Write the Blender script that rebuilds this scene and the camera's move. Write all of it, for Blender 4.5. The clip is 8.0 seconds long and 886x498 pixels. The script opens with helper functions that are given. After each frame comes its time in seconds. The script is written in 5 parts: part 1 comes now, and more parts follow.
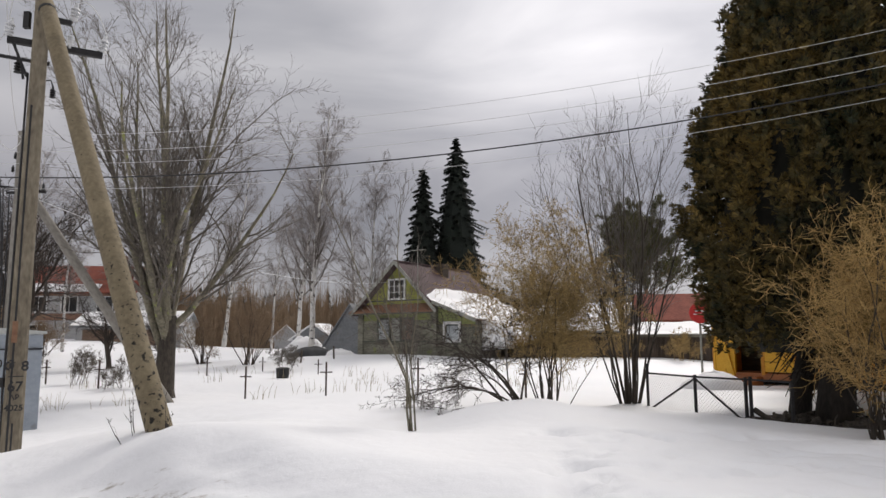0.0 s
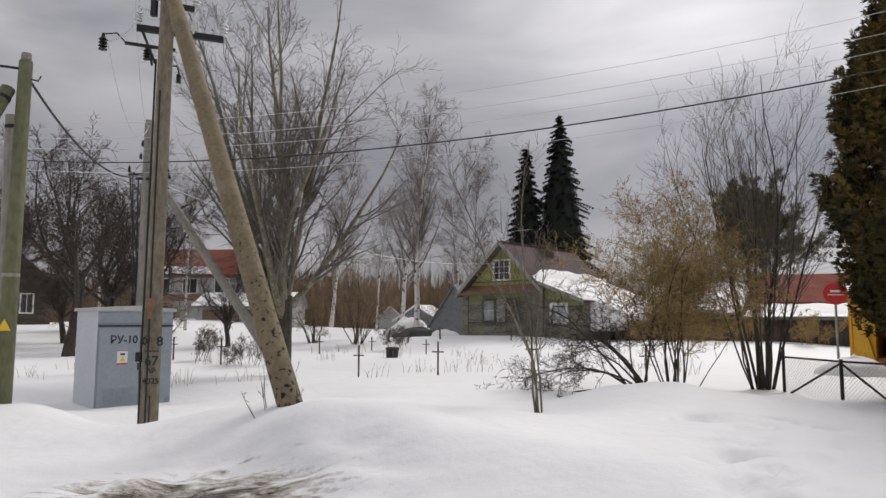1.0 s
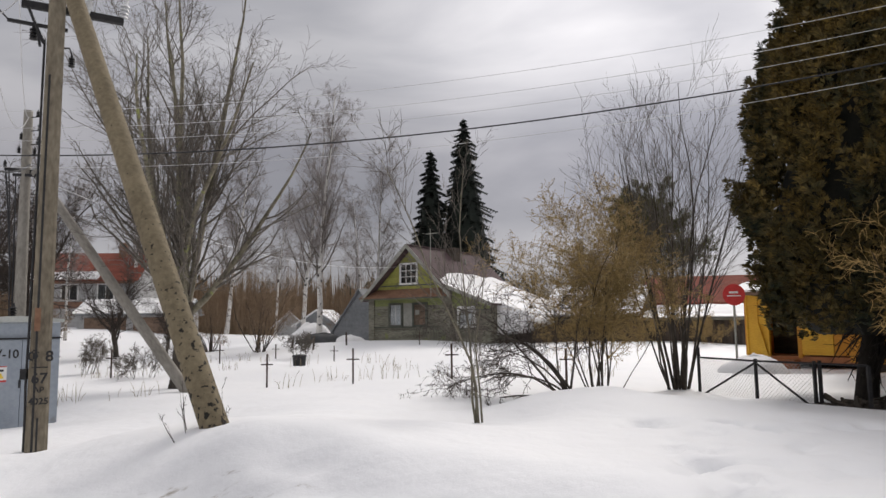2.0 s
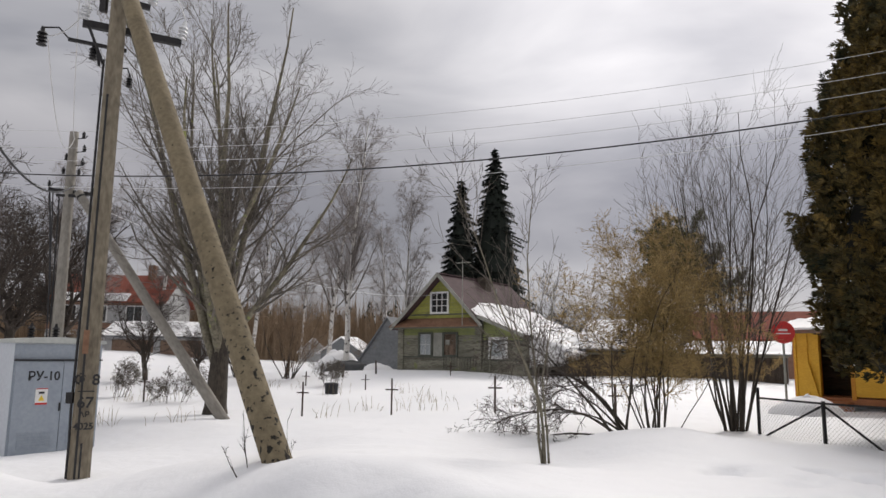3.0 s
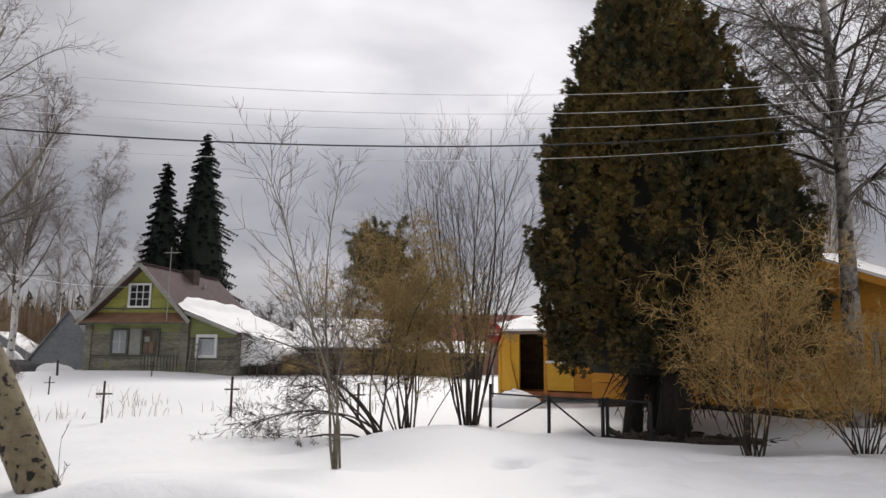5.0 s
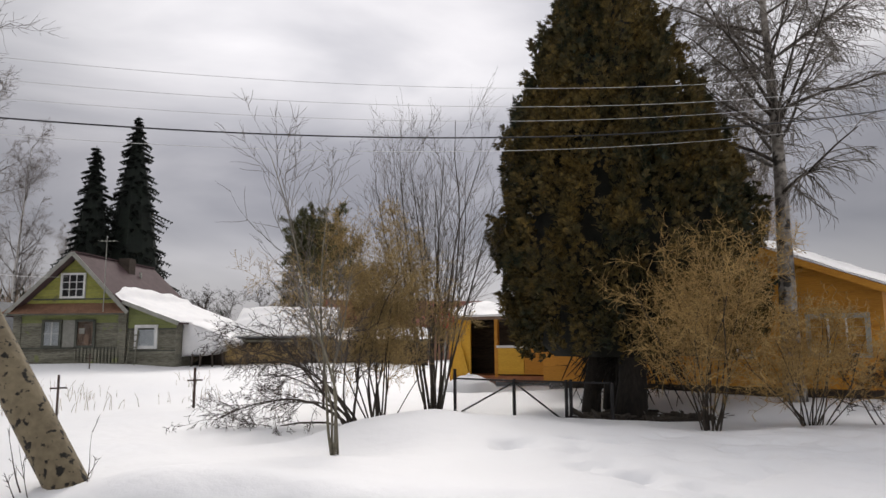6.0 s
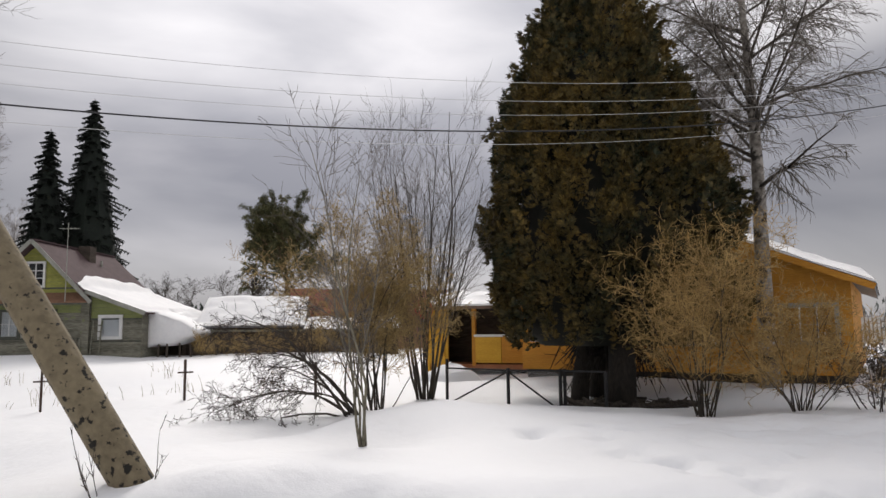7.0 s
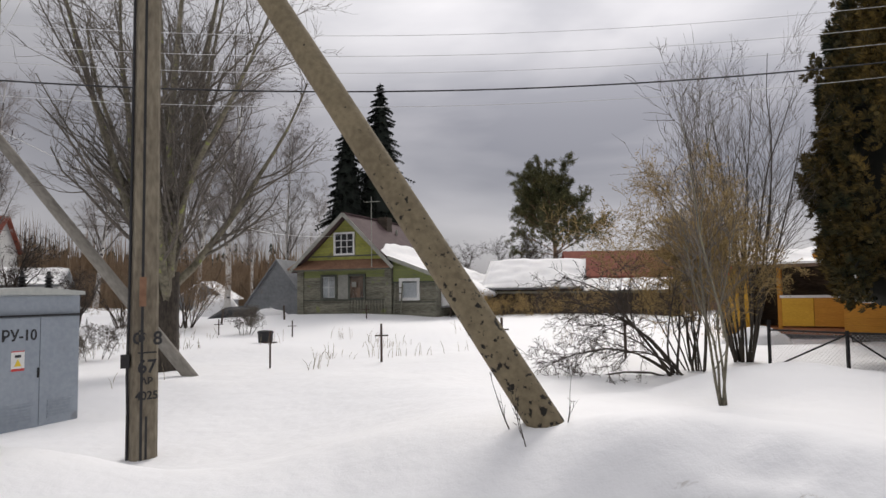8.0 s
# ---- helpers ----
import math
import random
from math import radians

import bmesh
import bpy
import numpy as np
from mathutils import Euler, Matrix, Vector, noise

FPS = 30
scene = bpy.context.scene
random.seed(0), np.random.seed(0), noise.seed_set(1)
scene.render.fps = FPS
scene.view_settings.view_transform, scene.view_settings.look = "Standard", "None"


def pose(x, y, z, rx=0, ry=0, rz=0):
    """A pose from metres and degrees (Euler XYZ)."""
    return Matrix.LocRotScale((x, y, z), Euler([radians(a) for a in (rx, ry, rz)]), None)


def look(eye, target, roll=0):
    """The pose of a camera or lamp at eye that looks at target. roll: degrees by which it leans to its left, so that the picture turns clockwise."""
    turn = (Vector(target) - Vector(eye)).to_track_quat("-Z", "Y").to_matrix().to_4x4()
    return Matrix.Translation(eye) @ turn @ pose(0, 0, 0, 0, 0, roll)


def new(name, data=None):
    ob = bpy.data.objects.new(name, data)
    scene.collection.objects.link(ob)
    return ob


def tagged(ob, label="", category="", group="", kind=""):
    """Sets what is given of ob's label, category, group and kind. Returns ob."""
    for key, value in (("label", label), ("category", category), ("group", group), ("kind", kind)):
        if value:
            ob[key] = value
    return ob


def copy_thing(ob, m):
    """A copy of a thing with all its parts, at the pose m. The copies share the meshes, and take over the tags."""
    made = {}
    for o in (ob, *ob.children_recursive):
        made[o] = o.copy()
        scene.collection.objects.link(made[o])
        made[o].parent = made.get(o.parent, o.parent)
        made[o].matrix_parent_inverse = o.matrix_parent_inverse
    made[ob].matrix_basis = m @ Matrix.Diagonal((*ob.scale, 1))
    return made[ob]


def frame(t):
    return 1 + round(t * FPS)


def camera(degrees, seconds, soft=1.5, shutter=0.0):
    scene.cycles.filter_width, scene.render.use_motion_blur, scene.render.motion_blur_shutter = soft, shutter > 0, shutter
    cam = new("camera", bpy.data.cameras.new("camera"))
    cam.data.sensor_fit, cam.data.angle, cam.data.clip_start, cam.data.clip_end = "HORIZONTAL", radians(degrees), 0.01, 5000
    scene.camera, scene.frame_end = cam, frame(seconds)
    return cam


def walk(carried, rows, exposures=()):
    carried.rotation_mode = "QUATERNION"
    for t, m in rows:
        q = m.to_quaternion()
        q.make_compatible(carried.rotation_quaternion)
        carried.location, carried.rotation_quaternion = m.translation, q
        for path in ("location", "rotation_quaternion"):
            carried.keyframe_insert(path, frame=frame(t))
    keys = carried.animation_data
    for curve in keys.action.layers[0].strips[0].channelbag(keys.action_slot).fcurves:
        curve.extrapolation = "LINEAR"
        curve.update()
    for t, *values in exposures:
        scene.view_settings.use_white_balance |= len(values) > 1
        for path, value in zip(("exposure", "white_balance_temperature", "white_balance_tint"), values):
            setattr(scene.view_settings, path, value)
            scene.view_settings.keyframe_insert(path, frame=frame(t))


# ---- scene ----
cam = camera(64.7, 8.0)
PATH = [
    (0, (0.085, 0.217, 1.585), (0.069, 2.201, 1.84), -0.2),
    (0.2, (-0.007, 0.318, 1.569), (-0.2671, 2.2846, 1.8261), -0.04),
    (0.3, (-0.051, 0.365, 1.561), (-0.3929, 2.3168, 1.8287), 0.34),
    (0.5, (-0.128, 0.439, 1.547), (-0.579, 2.37, 1.811), 1.8),
    (0.7, (-0.191, 0.485, 1.537), (-0.6727, 2.4135, 1.7543), 1.81),
    (0.8, (-0.220, 0.503, 1.533), (-0.6709, 2.4398, 1.7515), 1.90),
    (1, (-0.289, 0.552, 1.53), (-0.584, 2.52, 1.735), 0.2),
    (1.2, (-0.381, 0.632, 1.546), (-0.4632, 2.6243, 1.7073), -1.20),
    (1.3, (-0.435, 0.683, 1.560), (-0.4573, 2.6778, 1.6976), -1.19),
    (1.5, (-0.553, 0.793, 1.577), (-0.495, 2.788, 1.701), -0.2),
    (1.7, (-0.678, 0.903, 1.578), (-0.6144, 2.8952, 1.7395), -1.44),
    (1.8, (-0.740, 0.952, 1.578), (-0.6892, 2.9419, 1.7716), -1.29),
    (2, (-0.855, 1.028, 1.578), (-0.856, 3.017, 1.792), -0.7),
    (2.2, (-0.956, 1.075, 1.579), (-1.041, 3.061, 1.799), 0.4),
    (3.3, (-1.656, 1.429, 1.629), (-1.711, 3.404, 1.939), 0.8),
    (3.5, (-1.814, 1.43, 1.634), (-1.883, 3.408, 1.919), 1.1),
    (3.7, (-1.944, 1.488, 1.634), (-1.9315, 3.4664, 1.9277), 1.91),
    (3.8, (-2.000, 1.545, 1.634), (-1.9222, 3.5212, 1.9286), 1.22),
    (4, (-2.108, 1.666, 1.633), (-1.883, 3.639, 1.875), -0.6),
    (4.2, (-2.222, 1.754, 1.630), (-1.9108, 3.7151, 1.8660), 0.87),
    (4.3, (-2.279, 1.786, 1.628), (-1.9208, 3.7360, 1.8924), 0.63),
    (4.5, (-2.389, 1.845, 1.625), (-1.906, 3.757, 1.959), -0.5),
    (4.7, (-2.487, 1.910, 1.624), (-1.8973, 3.7965, 1.9320), -0.58),
    (4.8, (-2.534, 1.945, 1.623), (-1.8876, 3.8138, 1.9241), 0.22),
    (5, (-2.632, 2.013, 1.618), (-1.849, 3.828, 1.92), 0.7),
    (5.2, (-2.748, 2.068, 1.587), (-1.794, 3.807, 1.845), -0.6),
    (6.3, (-3.691, 2.141, 1.652), (-2.714, 3.866, 1.917), -0.1),
    (6.5, (-3.841, 2.192, 1.662), (-2.81, 3.887, 1.906), -0.4),
    (6.7, (-4.006, 2.290, 1.678), (-2.9293, 3.9627, 1.8888), -0.96),
    (6.8, (-4.094, 2.350, 1.687), (-3.0062, 4.0154, 1.8978), -0.37),
    (7, (-4.275, 2.471, 1.701), (-3.188, 4.134, 1.928), -0.6),
    (7.2, (-4.458, 2.570, 1.707), (-3.4489, 4.2832, 1.9229), -2.13),
    (7.3, (-4.553, 2.611, 1.708), (-3.6236, 4.3684, 1.9257), -3.12),
    (7.5, (-4.758, 2.679, 1.709), (-3.999, 4.52, 1.897), -2.0),
    (7.7, (-4.992, 2.735, 1.695), (-4.3956, 4.6297, 1.9304), -1.43),
    (7.8, (-5.118, 2.760, 1.681), (-4.5864, 4.6806, 1.8565), -2.08),
    (8, (-5.377, 2.808, 1.643), (-4.943, 4.756, 1.774), -0.7),
]
walk(cam, [(t, look(eye, target, roll)) for t, eye, target, roll in PATH],
     exposures=[(0.0, 0.32, 6520, 12), (0.5, 0.35, 6520, 12), (0.7, 0.24, 6520, 12), (1.0, 0.17, 6520, 12), (1.5, 0.18, 6520, 12), (2.0, 0.26, 6520, 12), (3.5, 0.27, 6520, 12), (4.0, 0.23, 6520, 12), (4.5, 0.23, 6520, 12), (5.0, 0.28, 6520, 12), (7.0, 0.28, 6520, 12), (8.0, 0.23, 6520, 12)])

# ---- sky and sun ----
world = bpy.data.worlds.new("overcast_sky")
scene.world = world
world.use_nodes = True
wn, wl = world.node_tree.nodes, world.node_tree.links
wn.clear()
w_out = wn.new("ShaderNodeOutputWorld")
w_bg = wn.new("ShaderNodeBackground")
w_sky = wn.new("ShaderNodeTexSky")
w_sky.sky_type, w_sky.sun_disc = "NISHITA", False
w_sky.sun_elevation, w_sky.sun_rotation = radians(40), radians(28)
w_co = wn.new("ShaderNodeTexCoord")
w_map = wn.new("ShaderNodeMapping")
w_map.inputs["Scale"].default_value = (1.0, 1.0, 3.2)
w_map.inputs["Location"].default_value = (0.35, 0.1, 0.0)
w_noise = wn.new("ShaderNodeTexNoise")
w_noise.inputs["Scale"].default_value = 1.7
w_noise.inputs["Detail"].default_value = 6.0
w_noise.inputs["Roughness"].default_value = 0.45
w_noise.inputs["Distortion"].default_value = 0.5
w_ramp = wn.new("ShaderNodeValToRGB")
w_ramp.color_ramp.elements[0].position, w_ramp.color_ramp.elements[0].color = 0.36, (0.44, 0.45, 0.485, 1)
w_ramp.color_ramp.elements[1].position, w_ramp.color_ramp.elements[1].color = 0.63, (0.93, 0.925, 0.93, 1)
w_sep = wn.new("ShaderNodeSeparateXYZ")
w_high = wn.new("ShaderNodeValToRGB")     # an overcast sky brightens towards the zenith
w_high.color_ramp.elements[0].position, w_high.color_ramp.elements[0].color = 0.0, (0.80, 0.79, 0.79, 1)
w_high.color_ramp.elements[1].position, w_high.color_ramp.elements[1].color = 0.8, (1.35, 1.33, 1.31, 1)
for _p, _v in ((0.07, (0.66, 0.65, 0.665)), (0.15, (0.46, 0.457, 0.485)), (0.24, (0.58, 0.57, 0.59)), (0.36, (0.95, 0.94, 0.94))):
    el = w_high.color_ramp.elements.new(_p)
    el.color = (*_v, 1)
# the veiled sun brightens the cloud round it
w_dot = wn.new("ShaderNodeVectorMath")
w_dot.operation = "DOT_PRODUCT"
w_dot.inputs[1].default_value = Vector((0.43, 0.80, 0.44)).normalized()
w_glow = wn.new("ShaderNodeMapRange")
w_glow.interpolation_type = "SMOOTHSTEP"
w_glow.inputs["From Min"].default_value, w_glow.inputs["From Max"].default_value = 0.80, 1.0
w_glow.inputs["To Min"].default_value, w_glow.inputs["To Max"].default_value = 1.0, 1.7
w_shine = wn.new("ShaderNodeMix")
w_shine.data_type, w_shine.blend_type = "RGBA", "MULTIPLY"
w_shine.inputs["Factor"].default_value = 1.0
wl.new(w_co.outputs["Generated"], w_dot.inputs[0])
wl.new(w_dot.outputs["Value"], w_glow.inputs["Value"])
w_mul = wn.new("ShaderNodeMix")
w_mul.data_type, w_mul.blend_type = "RGBA", "MULTIPLY"
w_mul.inputs["Factor"].default_value = 1.0
w_dim = wn.new("ShaderNodeMix")
w_dim.data_type, w_dim.blend_type = "RGBA", "MULTIPLY"
w_dim.inputs["Factor"].default_value = 1.0
w_dim.inputs[7].default_value = (0.12, 0.12, 0.12, 1)
w_mix = wn.new("ShaderNodeMix")
w_mix.data_type = "RGBA"
w_mix.inputs["Factor"].default_value = 0.93
wl.new(w_co.outputs["Generated"], w_map.inputs["Vector"])
wl.new(w_map.outputs["Vector"], w_noise.inputs["Vector"])
wl.new(w_noise.outputs["Fac"], w_ramp.inputs["Fac"])
wl.new(w_co.outputs["Generated"], w_sep.inputs["Vector"])
wl.new(w_sep.outputs["Z"], w_high.inputs["Fac"])
wl.new(w_ramp.outputs["Color"], w_mul.inputs[6])
wl.new(w_high.outputs["Color"], w_mul.inputs[7])
wl.new(w_sky.outputs["Color"], w_dim.inputs[6])
wl.new(w_dim.outputs[2], w_mix.inputs[6])
wl.new(w_mul.outputs[2], w_shine.inputs[6])
wl.new(w_glow.outputs["Result"], w_shine.inputs[7])
wl.new(w_shine.outputs[2], w_mix.inputs[7])
wl.new(w_mix.outputs[2], w_bg.inputs["Color"])
w_bg.inputs["Strength"].default_value = 0.64
wl.new(w_bg.outputs["Background"], w_out.inputs["Surface"])

sun = new("sun", bpy.data.lights.new("sun", "SUN"))
sun.data.energy, sun.data.angle, sun.data.color = 1.6, radians(22), (1.0, 0.955, 0.89)
sun.matrix_world = look((9, 17, 16), (0, 0, 0))


# ---- materials ----
def material(name, a, b, scale=4.0, rough=0.8, bump=0.2, fine=6.0, metal=0.0, stretch=(1, 1, 1), island=0.0, spot=None, spot_at=0.62, spot_scale=None, coat=0.0, spot_fade=0.0):
    """Two base colours mixed by coarse and fine noise in object space; island: per-piece brightness change; spot: a third colour in patches."""
    m = bpy.data.materials.new(name)
    m.use_nodes = True
    n, l = m.node_tree.nodes, m.node_tree.links
    bs = n["Principled BSDF"]
    co, mp = n.new("ShaderNodeTexCoord"), n.new("ShaderNodeMapping")
    mp.inputs["Scale"].default_value = stretch
    l.new(co.outputs["Object"], mp.inputs["Vector"])
    n1, n2 = n.new("ShaderNodeTexNoise"), n.new("ShaderNodeTexNoise")
    n1.inputs["Scale"].default_value, n1.inputs["Detail"].default_value = scale, 5
    n2.inputs["Scale"].default_value, n2.inputs["Detail"].default_value = scale * fine, 4
    for k in (n1, n2):
        l.new(mp.outputs["Vector"], k.inputs["Vector"])
    add = n.new("ShaderNodeMath")
    add.operation = "ADD"
    l.new(n1.outputs["Fac"], add.inputs[0])
    l.new(n2.outputs["Fac"], add.inputs[1])
    ramp = n.new("ShaderNodeMapRange")
    ramp.inputs["From Min"].default_value, ramp.inputs["From Max"].default_value = 0.75, 1.25
    l.new(add.outputs[0], ramp.inputs["Value"])
    mix = n.new("ShaderNodeMix")
    mix.data_type = "RGBA"
    mix.inputs[6].default_value, mix.inputs[7].default_value = (*a, 1), (*b, 1)
    l.new(ramp.outputs["Result"], mix.inputs["Factor"])
    colour = mix.outputs[2]
    if spot:
        n3, r3, m3 = n.new("ShaderNodeTexNoise"), n.new("ShaderNodeMapRange"), n.new("ShaderNodeMix")
        n3.inputs["Scale"].default_value, n3.inputs["Detail"].default_value = spot_scale or scale * 1.7, 6
        l.new(co.outputs["Object"], n3.inputs["Vector"])
        r3.inputs["From Min"].default_value, r3.inputs["From Max"].default_value = spot_at, spot_at + 0.06
        if spot_fade:
            # patches grow rarer along the object's own z
            sz, ml, sb = n.new("ShaderNodeSeparateXYZ"), n.new("ShaderNodeMath"), n.new("ShaderNodeMath")
            ml.operation, sb.operation = "MULTIPLY", "SUBTRACT"
            ml.inputs[1].default_value = spot_fade
            l.new(co.outputs["Object"], sz.inputs["Vector"])
            l.new(sz.outputs["Z"], ml.inputs[0])
            l.new(n3.outputs["Fac"], sb.inputs[0])
            l.new(ml.outputs[0], sb.inputs[1])
            l.new(sb.outputs[0], r3.inputs["Value"])
        else:
            l.new(n3.outputs["Fac"], r3.inputs["Value"])
        m3.data_type = "RGBA"
        m3.inputs[7].default_value = (*spot, 1)
        l.new(r3.outputs["Result"], m3.inputs["Factor"])
        l.new(colour, m3.inputs[6])
        colour = m3.outputs[2]
    if island:
        geo, r4, hsv = n.new("ShaderNodeNewGeometry"), n.new("ShaderNodeMapRange"), n.new("ShaderNodeHueSaturation")
        r4.inputs["To Min"].default_value, r4.inputs["To Max"].default_value = 1 - island, 1 + island
        l.new(geo.outputs["Random Per Island"], r4.inputs["Value"])
        l.new(r4.outputs["Result"], hsv.inputs["Value"])
        l.new(colour, hsv.inputs["Color"])
        colour = hsv.outputs["Color"]
    l.new(colour, bs.inputs["Base Color"])
    bs.inputs["Roughness"].default_value, bs.inputs["Metallic"].default_value = rough, metal
    bs.inputs["Coat Weight"].default_value = coat
    if bump:
        bp = n.new("ShaderNodeBump")
        bp.inputs["Strength"].default_value, bp.inputs["Distance"].default_value = bump, 0.02
        l.new(n2.outputs["Fac"], bp.inputs["Height"])
        l.new(bp.outputs["Normal"], bs.inputs["Normal"])
    return m


ROOF_SNOW = material("roof_snow", (0.85, 0.85, 0.86), (0.92, 0.915, 0.91), 1.5, 0.75, 0.25)
CONCRETE = material("pole_concrete", (0.12, 0.098, 0.07), (0.26, 0.225, 0.165), 2.0, 0.85, 0.35, 9, stretch=(1, 1, 0.35))
FLAKED = material("flaked_concrete", (0.15, 0.12, 0.074), (0.235, 0.192, 0.12), 2.0, 0.9, 0.45, 8, spot=(0.014, 0.012, 0.009), spot_at=0.525, spot_scale=15.0, spot_fade=0.030)
GREENPOLE = material("mossy_pole", (0.105, 0.108, 0.055), (0.18, 0.183, 0.105), 2.5, 0.85, 0.3, 7, stretch=(1, 1, 0.4))
GREYPOLE = material("weathered_pole", (0.19, 0.175, 0.15), (0.30, 0.28, 0.245), 2.5, 0.85, 0.3, 7, stretch=(1, 1, 0.4))
BLACKMETAL = material("black_metal", (0.012, 0.012, 0.014), (0.03, 0.028, 0.028), 9, 0.55, 0.15, metal=0.3)
RUSTMETAL = material("rusty_iron", (0.03, 0.025, 0.022), (0.09, 0.05, 0.035), 9, 0.8, 0.2)
PORCELAIN = material("porcelain", (0.55, 0.56, 0.58), (0.68, 0.69, 0.70), 6, 0.25, 0.0)
WIRE = material("wire", (0.50, 0.50, 0.50), (0.60, 0.60, 0.59), 20, 0.6, 0.0)
CABLE = material("cable_sheath", (0.012, 0.012, 0.014), (0.025, 0.025, 0.028), 20, 0.6, 0.0)
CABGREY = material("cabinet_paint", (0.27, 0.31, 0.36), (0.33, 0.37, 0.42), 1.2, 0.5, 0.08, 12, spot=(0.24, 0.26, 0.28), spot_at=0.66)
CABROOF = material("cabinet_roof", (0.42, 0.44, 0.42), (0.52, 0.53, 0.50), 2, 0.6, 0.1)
# the cabinet paint again, with the brighter light on the sides put in
CABLITSIDE = material("cabinet_lit_side", (0.50, 0.53, 0.57), (0.58, 0.61, 0.65), 1.2, 0.5, 0.08, 12)
INK = material("black_paint", (0.012, 0.012, 0.014), (0.03, 0.03, 0.032), 12, 0.7, 0.0)
SIGNWHITE = material("sign_white", (0.72, 0.72, 0.70), (0.80, 0.79, 0.77), 8, 0.5, 0.0)
SIGNRED = material("sign_red", (0.50, 0.03, 0.03), (0.62, 0.05, 0.045), 6, 0.45, 0.0)
SIGNYELLOW = material("sign_yellow", (0.75, 0.52, 0.03), (0.80, 0.58, 0.05), 6, 0.5, 0.0)
BARK = material("bark", (0.03, 0.025, 0.02), (0.085, 0.07, 0.055), 5, 0.95, 0.5, 5, stretch=(1, 1, 0.3))
LIMB = material("maple_limb", (0.10, 0.09, 0.062), (0.25, 0.225, 0.165), 3, 0.9, 0.4, 5, spot=(0.24, 0.26, 0.09), spot_at=0.62)
TWIG = material("grey_twig", (0.085, 0.074, 0.062), (0.175, 0.152, 0.128), 2, 0.9, 0.0)
DARKTWIG = material("dark_twig", (0.03, 0.023, 0.019), (0.075, 0.058, 0.046), 2, 0.9, 0.0)
TANTWIG = material("tan_twig", (0.29, 0.182, 0.06), (0.46, 0.31, 0.12), 2, 0.9, 0.0, island=0.3)
OLIVETWIG = material("brown_twig", (0.24, 0.165, 0.065), (0.42, 0.30, 0.125), 2, 0.9, 0.0, island=0.3)
DRYLEAF = material("dry_leaf", (0.21, 0.15, 0.06), (0.34, 0.245, 0.105), 3, 0.9, 0.0, island=0.35)
BIRCHBARK = material("birch_bark", (0.55, 0.53, 0.50), (0.70, 0.68, 0.65), 2, 0.8, 0.2, 5, spot=(0.05, 0.045, 0.04), spot_at=0.56, spot_scale=3.0)
OLDBIRCH = material("old_birch_bark", (0.10, 0.085, 0.07), (0.36, 0.33, 0.29), 2.2, 0.85, 0.3, 4, spot=(0.04, 0.035, 0.03), spot_at=0.52, spot_scale=3.0)
BIRCHTWIG = material("birch_twig", (0.20, 0.175, 0.165), (0.31, 0.28, 0.265), 2, 0.9, 0.0)
BRUSH = material("brush_stems", (0.18, 0.122, 0.075), (0.27, 0.195, 0.125), 0.4, 0.95, 0.0, island=0.22)
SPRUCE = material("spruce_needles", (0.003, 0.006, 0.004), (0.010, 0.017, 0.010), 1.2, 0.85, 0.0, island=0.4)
FARPINE = material("far_conifer", (0.025, 0.035, 0.028), (0.05, 0.06, 0.045), 0.5, 0.9, 0.0, island=0.4)
PINE = material("pine_needles", (0.04, 0.05, 0.018), (0.125, 0.115, 0.04), 0.9, 0.85, 0.0, island=0.4)
PINEBARK = material("pine_bark", (0.13, 0.08, 0.05), (0.24, 0.15, 0.09), 4, 0.9, 0.3)
THUJA = material("thuja_scale_leaves", (0.010, 0.018, 0.005), (0.135, 0.088, 0.017), 0.7, 0.8, 0.0, 4, island=0.5)
# bark with the shade under the thuja crown put into the colour
SHADEDBARK = material("shaded_bark", (0.012, 0.010, 0.008), (0.035, 0.028, 0.021), 5, 0.95, 0.5, 5, stretch=(1, 1, 0.3))
# near-black core colour: the shade between the thuja sprays is painted in
THUJASHADE = material("thuja_gap_shade", (0.004, 0.005, 0.002), (0.011, 0.010, 0.005), 3, 0.95, 0.4)
GREYBOARD = material("weathered_boards", (0.105, 0.10, 0.075), (0.27, 0.262, 0.205), 1.3, 0.9, 0.5, 8, stretch=(0.4, 1, 3), island=0.16, spot=(0.21, 0.23, 0.105), spot_at=0.62, spot_scale=1.6)
GREENBOARD = material("green_boards", (0.23, 0.26, 0.10), (0.28, 0.31, 0.12), 1.6, 0.85, 0.3, 8, stretch=(0.7, 1, 1.4), island=0.05, spot=(0.20, 0.21, 0.12), spot_at=0.6)
GABLEBOARD = material("yellow_green_boards", (0.24, 0.25, 0.06), (0.36, 0.355, 0.09), 0.9, 0.85, 0.35, 8, stretch=(0.6, 1, 1.6), island=0.10, spot=(0.17, 0.165, 0.07), spot_at=0.60, spot_scale=1.4)
ROOFBROWN = material("brown_sheet_roof", (0.075, 0.045, 0.047), (0.105, 0.066, 0.068), 1.0, 0.9, 0.1, 6)
RUSTROOF = material("rusty_skirt_roof", (0.17, 0.085, 0.05), (0.27, 0.15, 0.09), 2, 0.8, 0.2)
FASCIA = material("fascia_board", (0.24, 0.24, 0.21), (0.36, 0.36, 0.32), 3, 0.85, 0.2)
WHITEWOOD = material("white_wood", (0.66, 0.66, 0.64), (0.78, 0.78, 0.76), 5, 0.6, 0.15)
DARKTRIM = material("dark_trim", (0.07, 0.075, 0.06), (0.12, 0.125, 0.10), 5, 0.8, 0.2)
